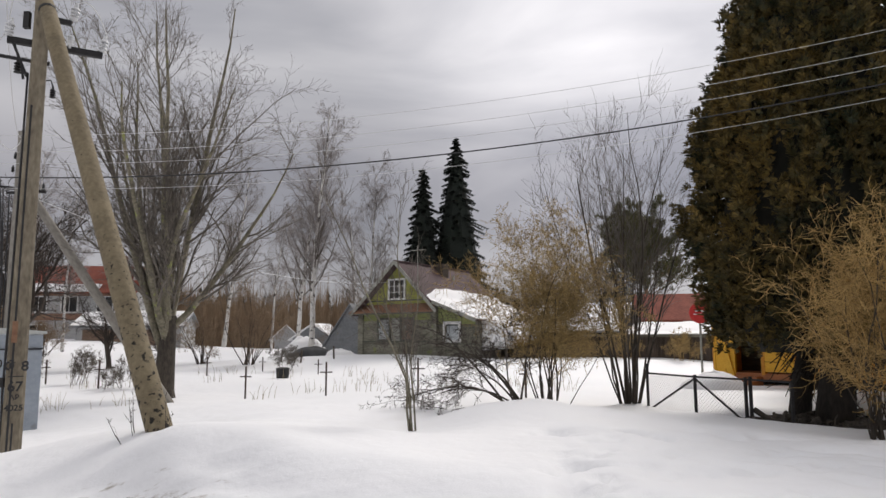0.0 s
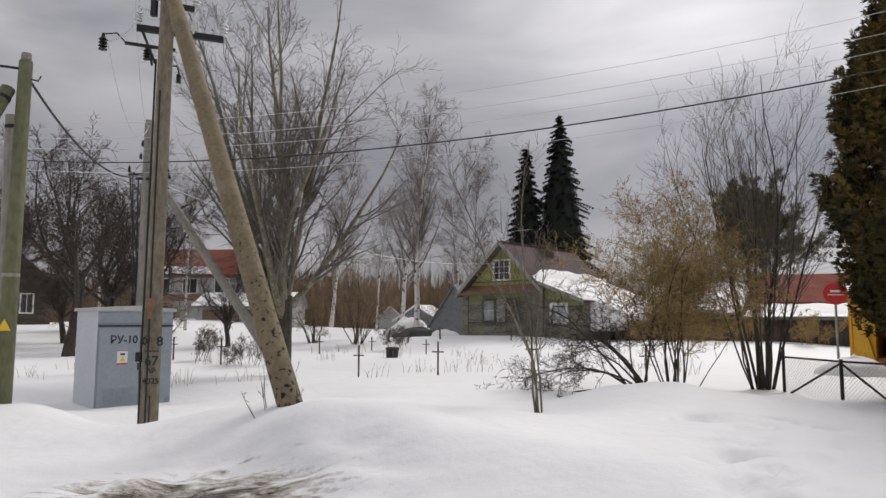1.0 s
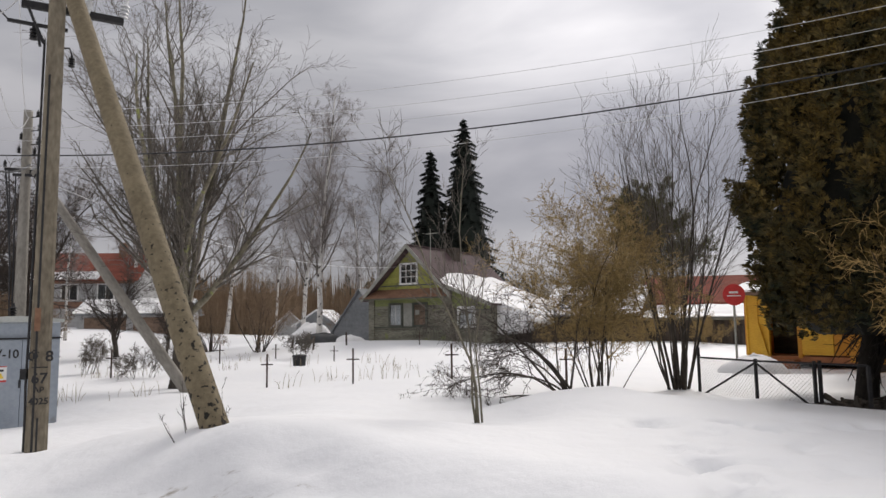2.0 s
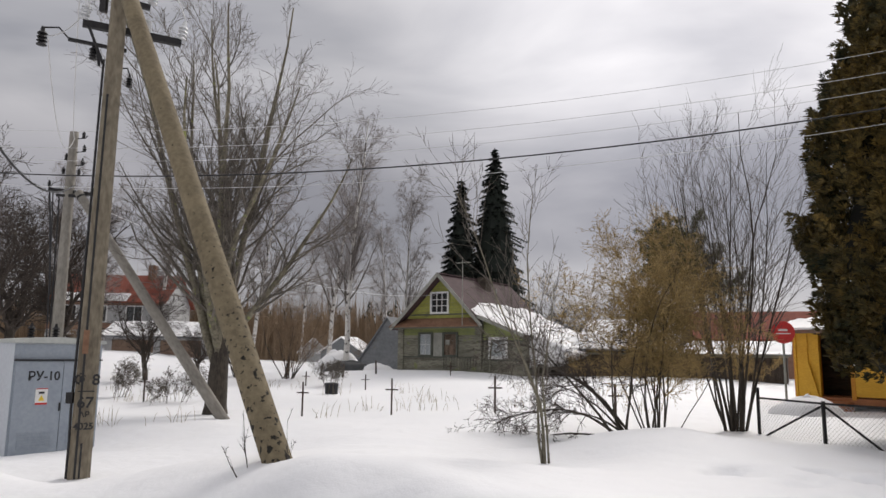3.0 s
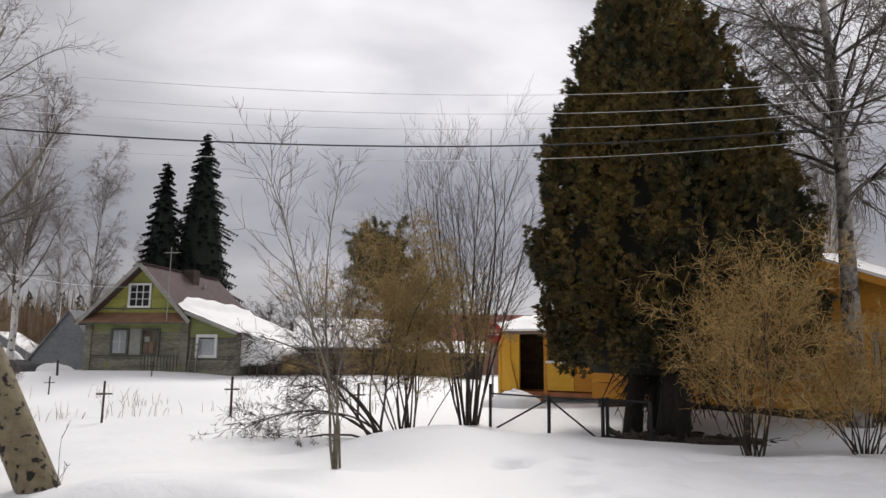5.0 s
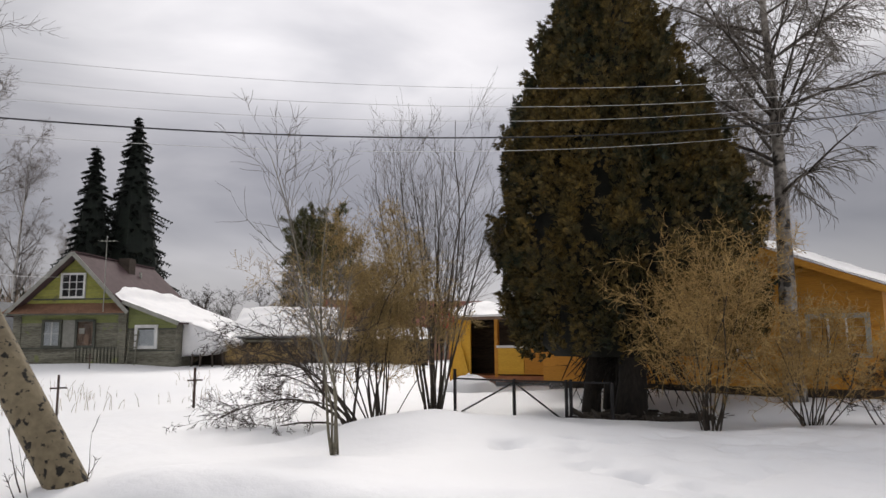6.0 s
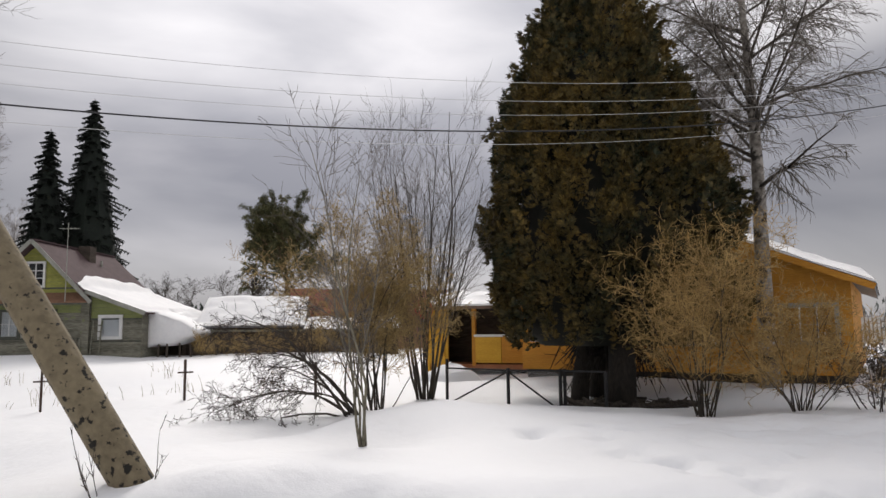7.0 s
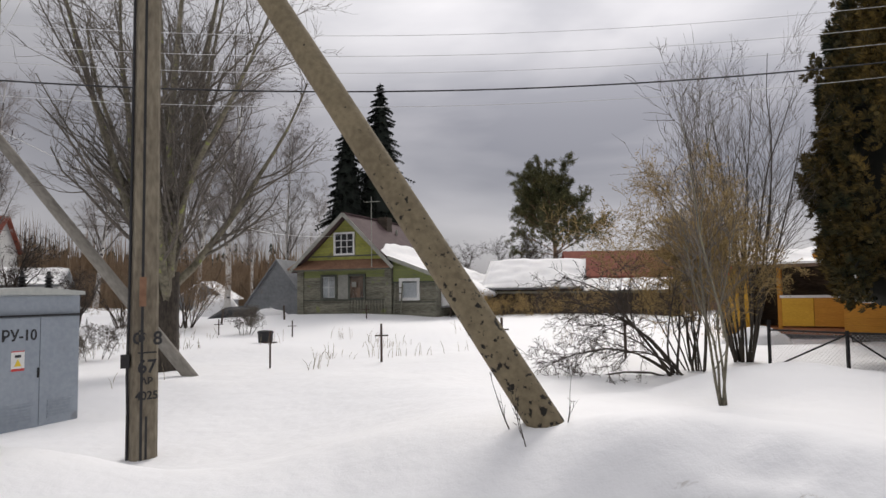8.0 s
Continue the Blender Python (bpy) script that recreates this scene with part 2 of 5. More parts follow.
# sheet behind panes; an unlit room's darkness is put into its colour
UNLITROOM = material("unlit_room_sheet", (0.012, 0.012, 0.013), (0.025, 0.024, 0.024), 3, 0.6, 0.0)
CURTAIN = material("curtain", (0.55, 0.56, 0.56), (0.70, 0.71, 0.71), 4, 0.9, 0.2, stretch=(6, 1, 1))
BROWNPANEL = material("boarded_panel", (0.17, 0.11, 0.075), (0.26, 0.18, 0.13), 4, 0.85, 0.2)
# also paints the shade on the yellow house's plinth and the porch's back wall
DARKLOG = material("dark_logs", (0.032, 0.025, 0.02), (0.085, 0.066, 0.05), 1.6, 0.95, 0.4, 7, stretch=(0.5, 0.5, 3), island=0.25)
BARNBOARD = material("barn_boards", (0.05, 0.038, 0.03), (0.11, 0.086, 0.068), 1.6, 0.95, 0.4, 7, stretch=(3, 3, 0.5), island=0.3)
REDROOF = material("red_roof", (0.17, 0.04, 0.026), (0.26, 0.075, 0.045), 1.2, 0.95, 0.15)
BRIGHTRED = material("bright_red_sheet", (0.50, 0.05, 0.04), (0.62, 0.08, 0.06), 1.2, 0.6, 0.1)
REDBRICK = material("red_brick_wall", (0.22, 0.12, 0.085), (0.33, 0.19, 0.13), 5, 0.9, 0.3)
GREYSHEET = material("grey_sheet", (0.17, 0.18, 0.19), (0.25, 0.26, 0.27), 1.0, 0.7, 0.15)
PALEWALL = material("pale_wall", (0.36, 0.36, 0.36), (0.47, 0.47, 0.46), 1.0, 0.9, 0.15)
YELLOW = material("yellow_paint", (0.62, 0.33, 0.02), (0.74, 0.43, 0.035), 1.4, 0.65, 0.15, 8, stretch=(1, 1, 3))
ORANGE = material("ochre_boards", (0.47, 0.19, 0.016), (0.60, 0.28, 0.03), 1.4, 0.75, 0.25, 8, stretch=(0.6, 0.6, 4), island=0.1)
PORCHFLOOR = material("brown_floor_paint", (0.30, 0.11, 0.04), (0.40, 0.16, 0.06), 3, 0.6, 0.1)
TARP = material("dark_tarp", (0.02, 0.022, 0.024), (0.05, 0.052, 0.055), 3, 0.7, 0.3)
BLACKBIN = material("black_plastic", (0.010, 0.010, 0.012), (0.022, 0.022, 0.025), 6, 0.6, 0.1)
DRYGRASS = material("dry_stalks", (0.20, 0.155, 0.095), (0.36, 0.30, 0.20), 3, 0.95, 0.0, island=0.3)
GLASS = bpy.data.materials.new("window_glass")
GLASS.use_nodes = True
_g = GLASS.node_tree.nodes["Principled BSDF"]
_g.inputs["Base Color"].default_value = (0.9, 0.93, 0.95, 1)
_g.inputs["Roughness"].default_value, _g.inputs["Transmission Weight"].default_value, _g.inputs["IOR"].default_value = 0.03, 1.0, 1.45
_g.inputs["Specular IOR Level"].default_value = 0.2

# snow on the ground: clean, with grain, crust relief and one brown slush patch at the road's edge
SNOW = bpy.data.materials.new("snow")
SNOW.use_nodes = True
_n, _l = SNOW.node_tree.nodes, SNOW.node_tree.links
_b = _n["Principled BSDF"]
_co = _n.new("ShaderNodeTexCoord")
_c1, _c2, _c3 = (_n.new("ShaderNodeTexNoise") for _ in range(3))
for _k, _s, _d in ((_c1, 0.35, 4), (_c2, 4.2, 7), (_c3, 60.0, 3)):
    _k.inputs["Scale"].default_value, _k.inputs["Detail"].default_value = _s, _d
    _l.new(_co.outputs["Object"], _k.inputs["Vector"])
_mx = _n.new("ShaderNodeMix")
_mx.data_type = "RGBA"
_mx.inputs[6].default_value, _mx.inputs[7].default_value = (0.84, 0.85, 0.875, 1), (0.92, 0.92, 0.925, 1)
_l.new(_c1.outputs["Fac"], _mx.inputs["Factor"])
# the slush: a stretched blob along the road's edge, broken by noise
_mp = _n.new("ShaderNodeMapping")
_mp.vector_type = "TEXTURE"
_mp.inputs["Location"].default_value = (-3.4, 6.3, 0.0)
_mp.inputs["Rotation"].default_value = (0, 0, radians(-8))
_mp.inputs["Scale"].default_value = (1.45, 0.85, 50.0)
_len = _n.new("ShaderNodeVectorMath")
_len.operation = "LENGTH"
_l.new(_co.outputs["Object"], _mp.inputs["Vector"])
_l.new(_mp.outputs["Vector"], _len.inputs[0])
_sl = _n.new("ShaderNodeTexNoise")
_sl.inputs["Scale"].default_value, _sl.inputs["Detail"].default_value = 3.6, 9
_sl.inputs["Roughness"].default_value = 0.68
_sq = _n.new("ShaderNodeMapping")
_sq.inputs["Scale"].default_value = (0.8, 2.4, 1)
_l.new(_co.outputs["Object"], _sq.inputs["Vector"])
_l.new(_sq.outputs["Vector"], _sl.inputs["Vector"])
_sum = _n.new("ShaderNodeMath")
_sum.operation = "MULTIPLY_ADD"
_sum.inputs[1].default_value, _sum.inputs[2].default_value = -0.40, 0.86
_l.new(_len.outputs["Value"], _sum.inputs[0])
_tot = _n.new("ShaderNodeMath")
_l.new(_sum.outputs[0], _tot.inputs[0])
_l.new(_sl.outputs["Fac"], _tot.inputs[1])
_rm = _n.new("ShaderNodeMapRange")
_rm.inputs["From Min"].default_value, _rm.inputs["From Max"].default_value = 0.96, 1.12
_l.new(_tot.outputs[0], _rm.inputs["Value"])
_ms = _n.new("ShaderNodeMix")
_ms.data_type = "RGBA"
_ms.inputs[7].default_value = (0.36, 0.32, 0.27, 1)
_l.new(_rm.outputs["Result"], _ms.inputs["Factor"])
_l.new(_mx.outputs[2], _ms.inputs[6])
# meltwater and bare earth in the middle of the slush
_rd = _n.new("ShaderNodeMapRange")
_rd.inputs["From Min"].default_value, _rd.inputs["From Max"].default_value = 1.10, 1.20
_l.new(_tot.outputs[0], _rd.inputs["Value"])
_md = _n.new("ShaderNodeMix")
_md.data_type = "RGBA"
_md.inputs[7].default_value = (0.055, 0.045, 0.034, 1)
_l.new(_rd.outputs["Result"], _md.inputs["Factor"])
_l.new(_ms.outputs[2], _md.inputs[6])
_l.new(_md.outputs[2], _b.inputs["Base Color"])
_wet = _n.new("ShaderNodeMapRange")
_wet.inputs["To Min"].default_value, _wet.inputs["To Max"].default_value = 0.65, 0.22
_l.new(_rd.outputs["Result"], _wet.inputs["Value"])
_l.new(_wet.outputs["Result"], _b.inputs["Roughness"])
_bp = _n.new("ShaderNodeBump")
_bp.inputs["Strength"].default_value, _bp.inputs["Distance"].default_value = 0.30, 0.06
_hs = _n.new("ShaderNodeMath")
_hs.operation = "MULTIPLY_ADD"
_hs.inputs[1].default_value = 0.12
_l.new(_c3.outputs["Fac"], _hs.inputs[0])
_l.new(_c2.outputs["Fac"], _hs.inputs[2])
_l.new(_hs.outputs[0], _bp.inputs["Height"])
_l.new(_bp.outputs["Normal"], _b.inputs["Normal"])


# ---- building helpers ----
class Shape:
    """Collects faces for one mesh."""
    def __init__(self):
        self.v, self.f, self.n = [], [], 0

    def add(self, verts, faces):
        self.v.extend(tuple(p) for p in verts)
        self.f.extend(tuple(i + self.n for i in f) for f in faces)
        self.n += len(verts)
        return self

    def box(self, x0, x1, y0, y1, z0, z1, m=None, bevel=0.0):
        if bevel:
            bm = bmesh.new()
            bmesh.ops.create_cube(bm, size=1.0)
            for v in bm.verts:
                v.co = Vector(((x0 + x1) / 2 + v.co.x * (x1 - x0), (y0 + y1) / 2 + v.co.y * (y1 - y0), (z0 + z1) / 2 + v.co.z * (z1 - z0)))
            bmesh.ops.bevel(bm, geom=bm.edges[:], offset=bevel, segments=2, affect="EDGES", profile=0.6)
            vs, fs = [v.co.copy() for v in bm.verts], [[v.index for v in f.verts] for f in bm.faces]
            bm.free()
        else:
            vs = [Vector((x, y, z)) for z in (z0, z1) for y in (y0, y1) for x in (x0, x1)]
            fs = [(0, 2, 3, 1), (4, 5, 7, 6), (0, 1, 5, 4), (2, 6, 7, 3), (0, 4, 6, 2), (1, 3, 7, 5)]
        if m is not None:
            vs = [m @ v for v in vs]
        return self.add(vs, fs)

    def beam(self, a, b, w, h, up=(0, 0, 1)):
        """A bar of section w x h from a to b."""
        a, b = Vector(a), Vector(b)
        d = (b - a).normalized()
        s = d.cross(Vector(up))
        if s.length < 1e-4:
            s = Vector((1, 0, 0))
        s.normalize()
        u = s.cross(d)
        vs = [p + s * (i * w / 2) + u * (j * h / 2) for p in (a, b) for i, j in ((-1, -1), (1, -1), (1, 1), (-1, 1))]
        return self.add(vs, [(0, 3, 2, 1), (4, 5, 6, 7), (0, 1, 5, 4), (1, 2, 6, 5), (2, 3, 7, 6), (3, 0, 4, 7)])

    def tube(self, pts, rads, sides=6, cap=True):
        pts = np.asarray(pts, float)
        k = len(pts)
        t = np.gradient(pts, axis=0)
        t /= np.linalg.norm(t, axis=1)[:, None] + 1e-12
        ref = np.array([0.0, 0.0, 1.0]) if abs(t[0, 2]) < 0.9 else np.array([1.0, 0.0, 0.0])
        s = np.cross(t, ref)
        s /= np.linalg.norm(s, axis=1)[:, None] + 1e-12
        u = np.cross(t, s)
        ang = np.arange(sides) * 2 * math.pi / sides
        r = np.asarray(rads, float)[:, None, None]
        ring = pts[:, None, :] + r * (np.cos(ang)[None, :, None] * s[:, None, :] + np.sin(ang)[None, :, None] * u[:, None, :])
        fs = [(i * sides + j, i * sides + (j + 1) % sides, (i + 1) * sides + (j + 1) % sides, (i + 1) * sides + j) for i in range(k - 1) for j in range(sides)]
        if cap:
            fs += [tuple(range(sides - 1, -1, -1)), tuple((k - 1) * sides + j for j in range(sides))]
        return self.add(ring.reshape(-1, 3), fs)

    def lathe(self, profile, centre=(0, 0, 0), sides=12, axis=(0, 0, 1)):
        """profile: rows of (radius, height) turned round the axis."""
        q = Vector((0, 0, 1)).rotation_difference(Vector(axis)).to_matrix()
        c = Vector(centre)
        vs = [c + q @ Vector((r * math.cos(2 * math.pi * j / sides), r * math.sin(2 * math.pi * j / sides), h)) for r, h in profile for j in range(sides)]
        k = len(profile)
        fs = [(i * sides + j, i * sides + (j + 1) % sides, (i + 1) * sides + (j + 1) % sides, (i + 1) * sides + j) for i in range(k - 1) for j in range(sides)]
        return self.add(vs, fs + [tuple(range(sides - 1, -1, -1)), tuple((k - 1) * sides + j for j in range(sides))])

    def slab(self, corners, thick):
        """A sheet over four corners, thick downwards."""
        top = [Vector(c) for c in corners]
        low = [c - Vector((0, 0, thick)) for c in top]
        return self.add(top + low, [(0, 1, 2, 3), (7, 6, 5, 4), (0, 4, 5, 1), (1, 5, 6, 2), (2, 6, 7, 3), (3, 7, 4, 0)])

    def prism(self, outline, y0, y1):
        """An outline of (x, z) pairs from y0 to y1."""
        k = len(outline)
        vs = [Vector((x, y, z)) for y in (y0, y1) for x, z in outline]
        fs = [tuple(range(k)), tuple(range(2 * k - 1, k - 1, -1))] + [(i, k + i, k + (i + 1) % k, (i + 1) % k) for i in range(k)]
        return self.add(vs, fs)

    def mesh(self, name, mat, smooth=False):
        me = bpy.data.meshes.new(name)
        me.from_pydata([tuple(map(float, p)) for p in self.v], [], self.f)
        me.materials.append(mat)
        if smooth:
            me.polygons.foreach_set("use_smooth", [True] * len(me.polygons))
        me.update()
        return me


def thing(name, m, label, category, group="", kind=""):
    ob = new(name)
    ob.matrix_world = m
    ob.empty_display_size = 0.1
    return tagged(ob, label, category, group, kind)


def part(name, shape, mat, parent, label="", smooth=False, kind=""):
    ob = new(name, shape.mesh(name, mat, smooth))
    ob.parent = parent
    return tagged(ob, label, "", "", kind)


def single(name, shape, mat, label, category, m=None, group="", kind="", smooth=False):
    ob = new(name, shape.mesh(name, mat, smooth))
    if m is not None:
        ob.matrix_world = m
    return tagged(ob, label, category, group, kind)


def lettering(name, body, size, m, mat, parent, label=""):
    cu = bpy.data.curves.new(name, "FONT")
    cu.body, cu.size, cu.align_x, cu.align_y, cu.extrude = body, size, "CENTER", "CENTER", 0.002
    cu.offset = size * 0.02
    cu.materials.append(mat)
    ob = new(name, cu)
    ob.parent = parent
    ob.matrix_basis = m
    return tagged(ob, label)


# ---- ground ----
KNOTS = [(-3.0, 8.4, .55), (-2.2, 8.0, .68), (-1.2, 8.6, .52), (1.0, 8.9, .46), (-.44, 10.1, .29), (-.3, 11.3, .24), (.25, 11.15, .50), (.75, 11.1, .68), (1.4, 11.2, .73), (2.3, 11.3, .57), (3.0, 10.1, .42), (3.3, 11.4, .42), (4.5, 11.5, .2), (-.6, 12.8, .06), (1.0, 13.3, .04), (2.6, 13.3, .1), (4.6, 15.0, .12), (-3.2, 19.3, .1),
         (-5.8, 20.7, -.12), (-.7, 17.9, .28), (-6.9, 11.9, -.24), (-9.2, 14.6, -.31), (-8.0, 9.7, .36), (-9.5, 8.0, .45), (-7.1, 11.6, -.27), (-6.8, 12.4, -.24), (-8.2, 21.4, -.1), (1.7, 14.2, .14), (4.1, 16.1, .14),
         (7.0, 12.8, .05), (6.2, 10.1, .18), (6.0, 8.4, .38), (-2.7, 36.8, .8), (7, 33, .7), (-19, 26, .1), (-35, 40, 1.2), (-30, 56, 1.7),
         (11, 17, .3), (0, 29, .5), (9, 21, .16), (-6, 26.4, .17), (-12, 60, .6), (30, 40, 1.0)]
_kn = np.array(KNOTS)


def ground_z(x, y):
    d2 = (_kn[:, 0] - x) ** 2 + (_kn[:, 1] - y) ** 2
    w = 1.0 / (d2 + 0.25) ** 1.6
    z = float((w * _kn[:, 2]).sum() / w.sum())
    v = 0.5 * max(x, -5.0) + 0.86 * y
    s = min(1.0, max(0.0, (v - 3.9) / 1.9))
    s = s * s * (3 - 2 * s)
    big = noise.noise((x * 0.45, y * 0.45, 3.1)) * 0.05 * s
    far = min(1.0, max(0.0, (math.hypot(x, y) - 60) / 200))
    return z * s * (1 - far) + 0.6 * far + big


def spread(lo, hi, fine, *tails):
    mid = list(np.arange(lo, hi + 1e-6, fine))
    left, right, step = [], [], fine
    a, b = lo, hi
    while a > -2600 or b < 2600:
        step *= 1.16
        a, b = a - step, b + step
        left.append(a), right.append(b)
    return np.array(left[::-1] + mid + right)


def build_ground():
    rng = np.random.default_rng(5)
    xs, ys = spread(-12, 11, 0.1), spread(3.0, 22, 0.1)
    prints = [(rng.uniform(1.0, 7.8), rng.uniform(4.6, 9.2), rng.uniform(0.08, 0.13), rng.uniform(0.05, 0.13)) for _ in range(300)]
    track = [(3.2 + 0.35 * i + rng.normal(0, .1), 9.6 - 0.12 * i + (0.22 if i % 2 else -0.22), 0.14, 0.08) for i in range(14)]
    dents = np.array(prints + track)
    verts = []
    for y in ys:
        for x in xs:
            z = ground_z(x, y)
            if -14 < x < 13 and 2 < y < 25:
                v = 0.5 * x + 0.86 * y
                z += noise.noise((x * 1.1, y * 1.1, 0)) * 0.026 + abs(noise.noise((x * 2.6, y * 2.6, 4))) * 0.014 + noise.noise((x * 5, y * 5, 7)) * 0.006
                z += 0.16 * math.exp(-((x + 2.85) ** 2 + (y - 7.8) ** 2) / 0.22)
                q = (dents[:, 0] - x) ** 2 + (dents[:, 1] - y) ** 2
                z -= float((dents[:, 3] * np.exp(-q / dents[:, 2] ** 2)).sum())
                e = ((x + 3.4) / 2.2) ** 2 + ((y - 6.35) / 1.2) ** 2
                if e < 1.6:
                    z += max(0, 1 - e / 1.6) * (noise.noise((x * 2.0, y * 4.0, 2)) * 0.16 - 0.07)
            verts.append((x, y, z))
    w = len(xs)
    faces = [(j * w + i, j * w + i + 1, (j + 1) * w + i + 1, (j + 1) * w + i) for j in range(len(ys) - 1) for i in range(w - 1)]
    single("ground", Shape().add(verts, faces), SNOW, "white snow cover with soft drifts, footprints and brown slush", "snow", kind="structure", smooth=True)


build_ground()


# ---- green wooden house ----
def board_rows(shape, lines, z0, z1, step, y, thick, left, right):
    """Horizontal boards between the x-limits left(z) and right(z)."""
    z = z0
    while z < z1 - 0.01:
        h = min(step, z1 - z)
        zm = z + h * 0.5
        a, b = left(zm), right(zm)
        if b - a > 0.08:
            f = y - thick - 0.006 * ((lines * 7 + int(z * 100)) % 3)
            za, zb = z + 0.005, z + h - 0.003
            row = [(left(za), za), (right(za), za), (right(zb), zb), (left(zb), zb)]
            shape.add([(px, py, pz) for py in (f, y) for px, pz in row], [(0, 1, 2, 3), (7, 6, 5, 4), (0, 4, 5, 1), (1, 5, 6, 2), (2, 6, 7, 3), (3, 7, 4, 0)])
        z += step
        lines += 1


def window(parent, name, x0, x1, z0, z1, y, trim, cols, rows, back, frame_mat, depth=0.06, label="", mull=0.035):
    """A window in the plane y facing -y: casing, panes, muntins, and what stands behind the glass."""
    casing = Shape()
    t = trim
    casing.box(x0 - t, x0, y - depth, y + 0.02, z0 - t, z1 + t).box(x1, x1 + t, y - depth, y + 0.02, z0 - t, z1 + t)
    casing.box(x0, x1, y - depth, y + 0.02, z1, z1 + t).box(x0, x1, y - depth, y + 0.02, z0 - t, z0)
    win = part(name, casing, frame_mat, parent, label)
    back_shape = Shape().box(x0, x1, y + 0.006, y + 0.016, z0, z1)
    part("backing", back_shape, back, win)
    for i in range(cols):
        for j in range(rows):
            a, b = x0 + (x1 - x0) * i / cols, x0 + (x1 - x0) * (i + 1) / cols
            c, d = z0 + (z1 - z0) * j / rows, z0 + (z1 - z0) * (j + 1) / rows
            ob = part("pane", Shape().box(a + 0.015, b - 0.015, y - 0.03, y - 0.025, c + 0.015, d - 0.015), GLASS, win)
            ob.visible_shadow = False
    bars = Shape()
    for i in range(1, cols):
        x = x0 + (x1 - x0) * i / cols
        bars.box(x - mull / 2, x + mull / 2, y - 0.045, y - 0.01, z0, z1)
    for j in range(1, rows):
        z = z0 + (z1 - z0) * j / rows
        bars.box(x0, x1, y - 0.047, y - 0.008, z - mull / 2, z + mull / 2)
    if cols > 1 or rows > 1:
        part("muntins", bars, WHITEWOOD, win)
    return win


HOUSE_POSE = pose(-2.494, 37.189, 0.62, 0, 0, -34)


def green_house():
    base = 0.62
    h = thing("green_house", HOUSE_POSE, "old green timber house with brown roof, partly snow covered", "house")
    up = 0.8 - base
    W0, W1, X2, L = -2.78, 2.30, 4.60, 6.7
    EZ, PZ = 2.3 + up, 4.82 + up
    # solid core behind the boards
    core = Shape()
    core.prism([(W0 + .03, -0.3), (W1 - .03, -0.3), (W1 - .03, EZ), (0.0, PZ - 0.16), (W0 + .03, EZ)], 0.0, L)
    part("wall", core, GREYBOARD, h)
    low = Shape()
    board_rows(low, 0, 0.0, 0.62 + up, 0.17, 0.0, 0.035, lambda z: W0 + .2, lambda z: W1 - .2)
    part("lower_siding", low, GREYBOARD, h, "grey weathered boards", kind="stuff")
    mid = Shape()
    board_rows(mid, 3, 0.68 + up, 1.75 + up, 0.155, 0.0, 0.02, lambda z: W0 + .2, lambda z: W1 - .2)
    part("front_siding", mid, GREYBOARD, h, kind="stuff")
    top = Shape()
    board_rows(top, 5, 1.75 + up, 2.25 + up, 0.155, 0.0, 0.02, lambda z: W0 + .2, lambda z: W1 - .2)
    part("upper_siding", top, GREENBOARD, h, "worn green boards", kind="stuff")
    part("ledge", Shape().box(W0 + .15, W1 - .15, -0.09, 0.0, 0.62 + up, 0.68 + up), DARKTRIM, h)
    for x in (W0, W1 - 0.2):
        part("corner_board", Shape().box(x - 0.06, x + 0.3, -0.1, 0.0, -0.2, EZ - 0.06, bevel=0.012), GREYBOARD, h)
    # panel boards between the windows
    part("siding_panel", Shape().box(-0.53, 0.03, -0.05, 0.0, 0.7 + up, 1.88 + up), FASCIA, h, "pale vertical boards")
    fence = Shape()
    for i in range(13):
        x = 0.1 + i * 0.16
        fence.box(x, x + 0.09, -0.16, -0.13, -0.05, 0.62 + up + 0.02 * (i % 3))
    part("lath_screen", fence, GREYBOARD, h, "broken weathered laths", kind="stuff")
    # gable boards
    g = Shape()
    slope = (PZ - EZ) / 2.78
    board_rows(g, 0, 2.62 + up, PZ - 0.2, 0.155, 0.0, 0.015, lambda z: -(PZ - z) / slope + .12, lambda z: (PZ - z) / slope - .12)
    part("gable_siding", g, GABLEBOARD, h, "yellow-green painted boards", kind="stuff")
    part("gable_ledge", Shape().box(-2.05, 2.0, -0.05, 0.0, 2.78 + up, 2.84 + up), DARKTRIM, h)
    # skirt roof over the front
    s = Shape().slab([(W0 - .35, -0.55, 2.2 + up), (W1 + .22, -0.55, 2.2 + up), (W1 + .02, 0.0, 2.62 + up), (W0 - .1, 0.0, 2.62 + up)], 0.05)
    part("skirt_roof", s, RUSTROOF, h, "rusty brown sheet skirt roof")
    part("skirt_fascia", Shape().box(W0 - .33, W1 + .2, -0.54, -0.5, 2.08 + up, 2.16 + up), DARKTRIM, h)
    # main roof and the lower slope over the side part
    OV, o2 = -0.5, 0.06
    roof = Shape()
    roof.slab([(-3.0, OV, EZ - .2), (0.0, OV, PZ + .04), (0.0, L, PZ + .04), (-3.0, L, EZ - .2)], 0.07)
    roof.slab([(0.0, OV, PZ + .04), (2.30, OV, 2.68 + up), (2.30, L, 2.68 + up), (0.0, L, PZ + .04)], 0.07)
    rp = part("roof", roof, ROOFBROWN, h, "dull brown metal sheet roof")
    part("ridge_cap", Shape().beam((0, OV, PZ + .06), (0, L, PZ + .06), 0.2, 0.05), ROOFBROWN, rp)
    side = Shape().slab([(2.24, OV + .1, 2.72 + up), (4.92, OV + .1, 1.74 + up), (4.92, L + .5, 1.74 + up), (2.24, L + .5, 2.72 + up)], 0.08)
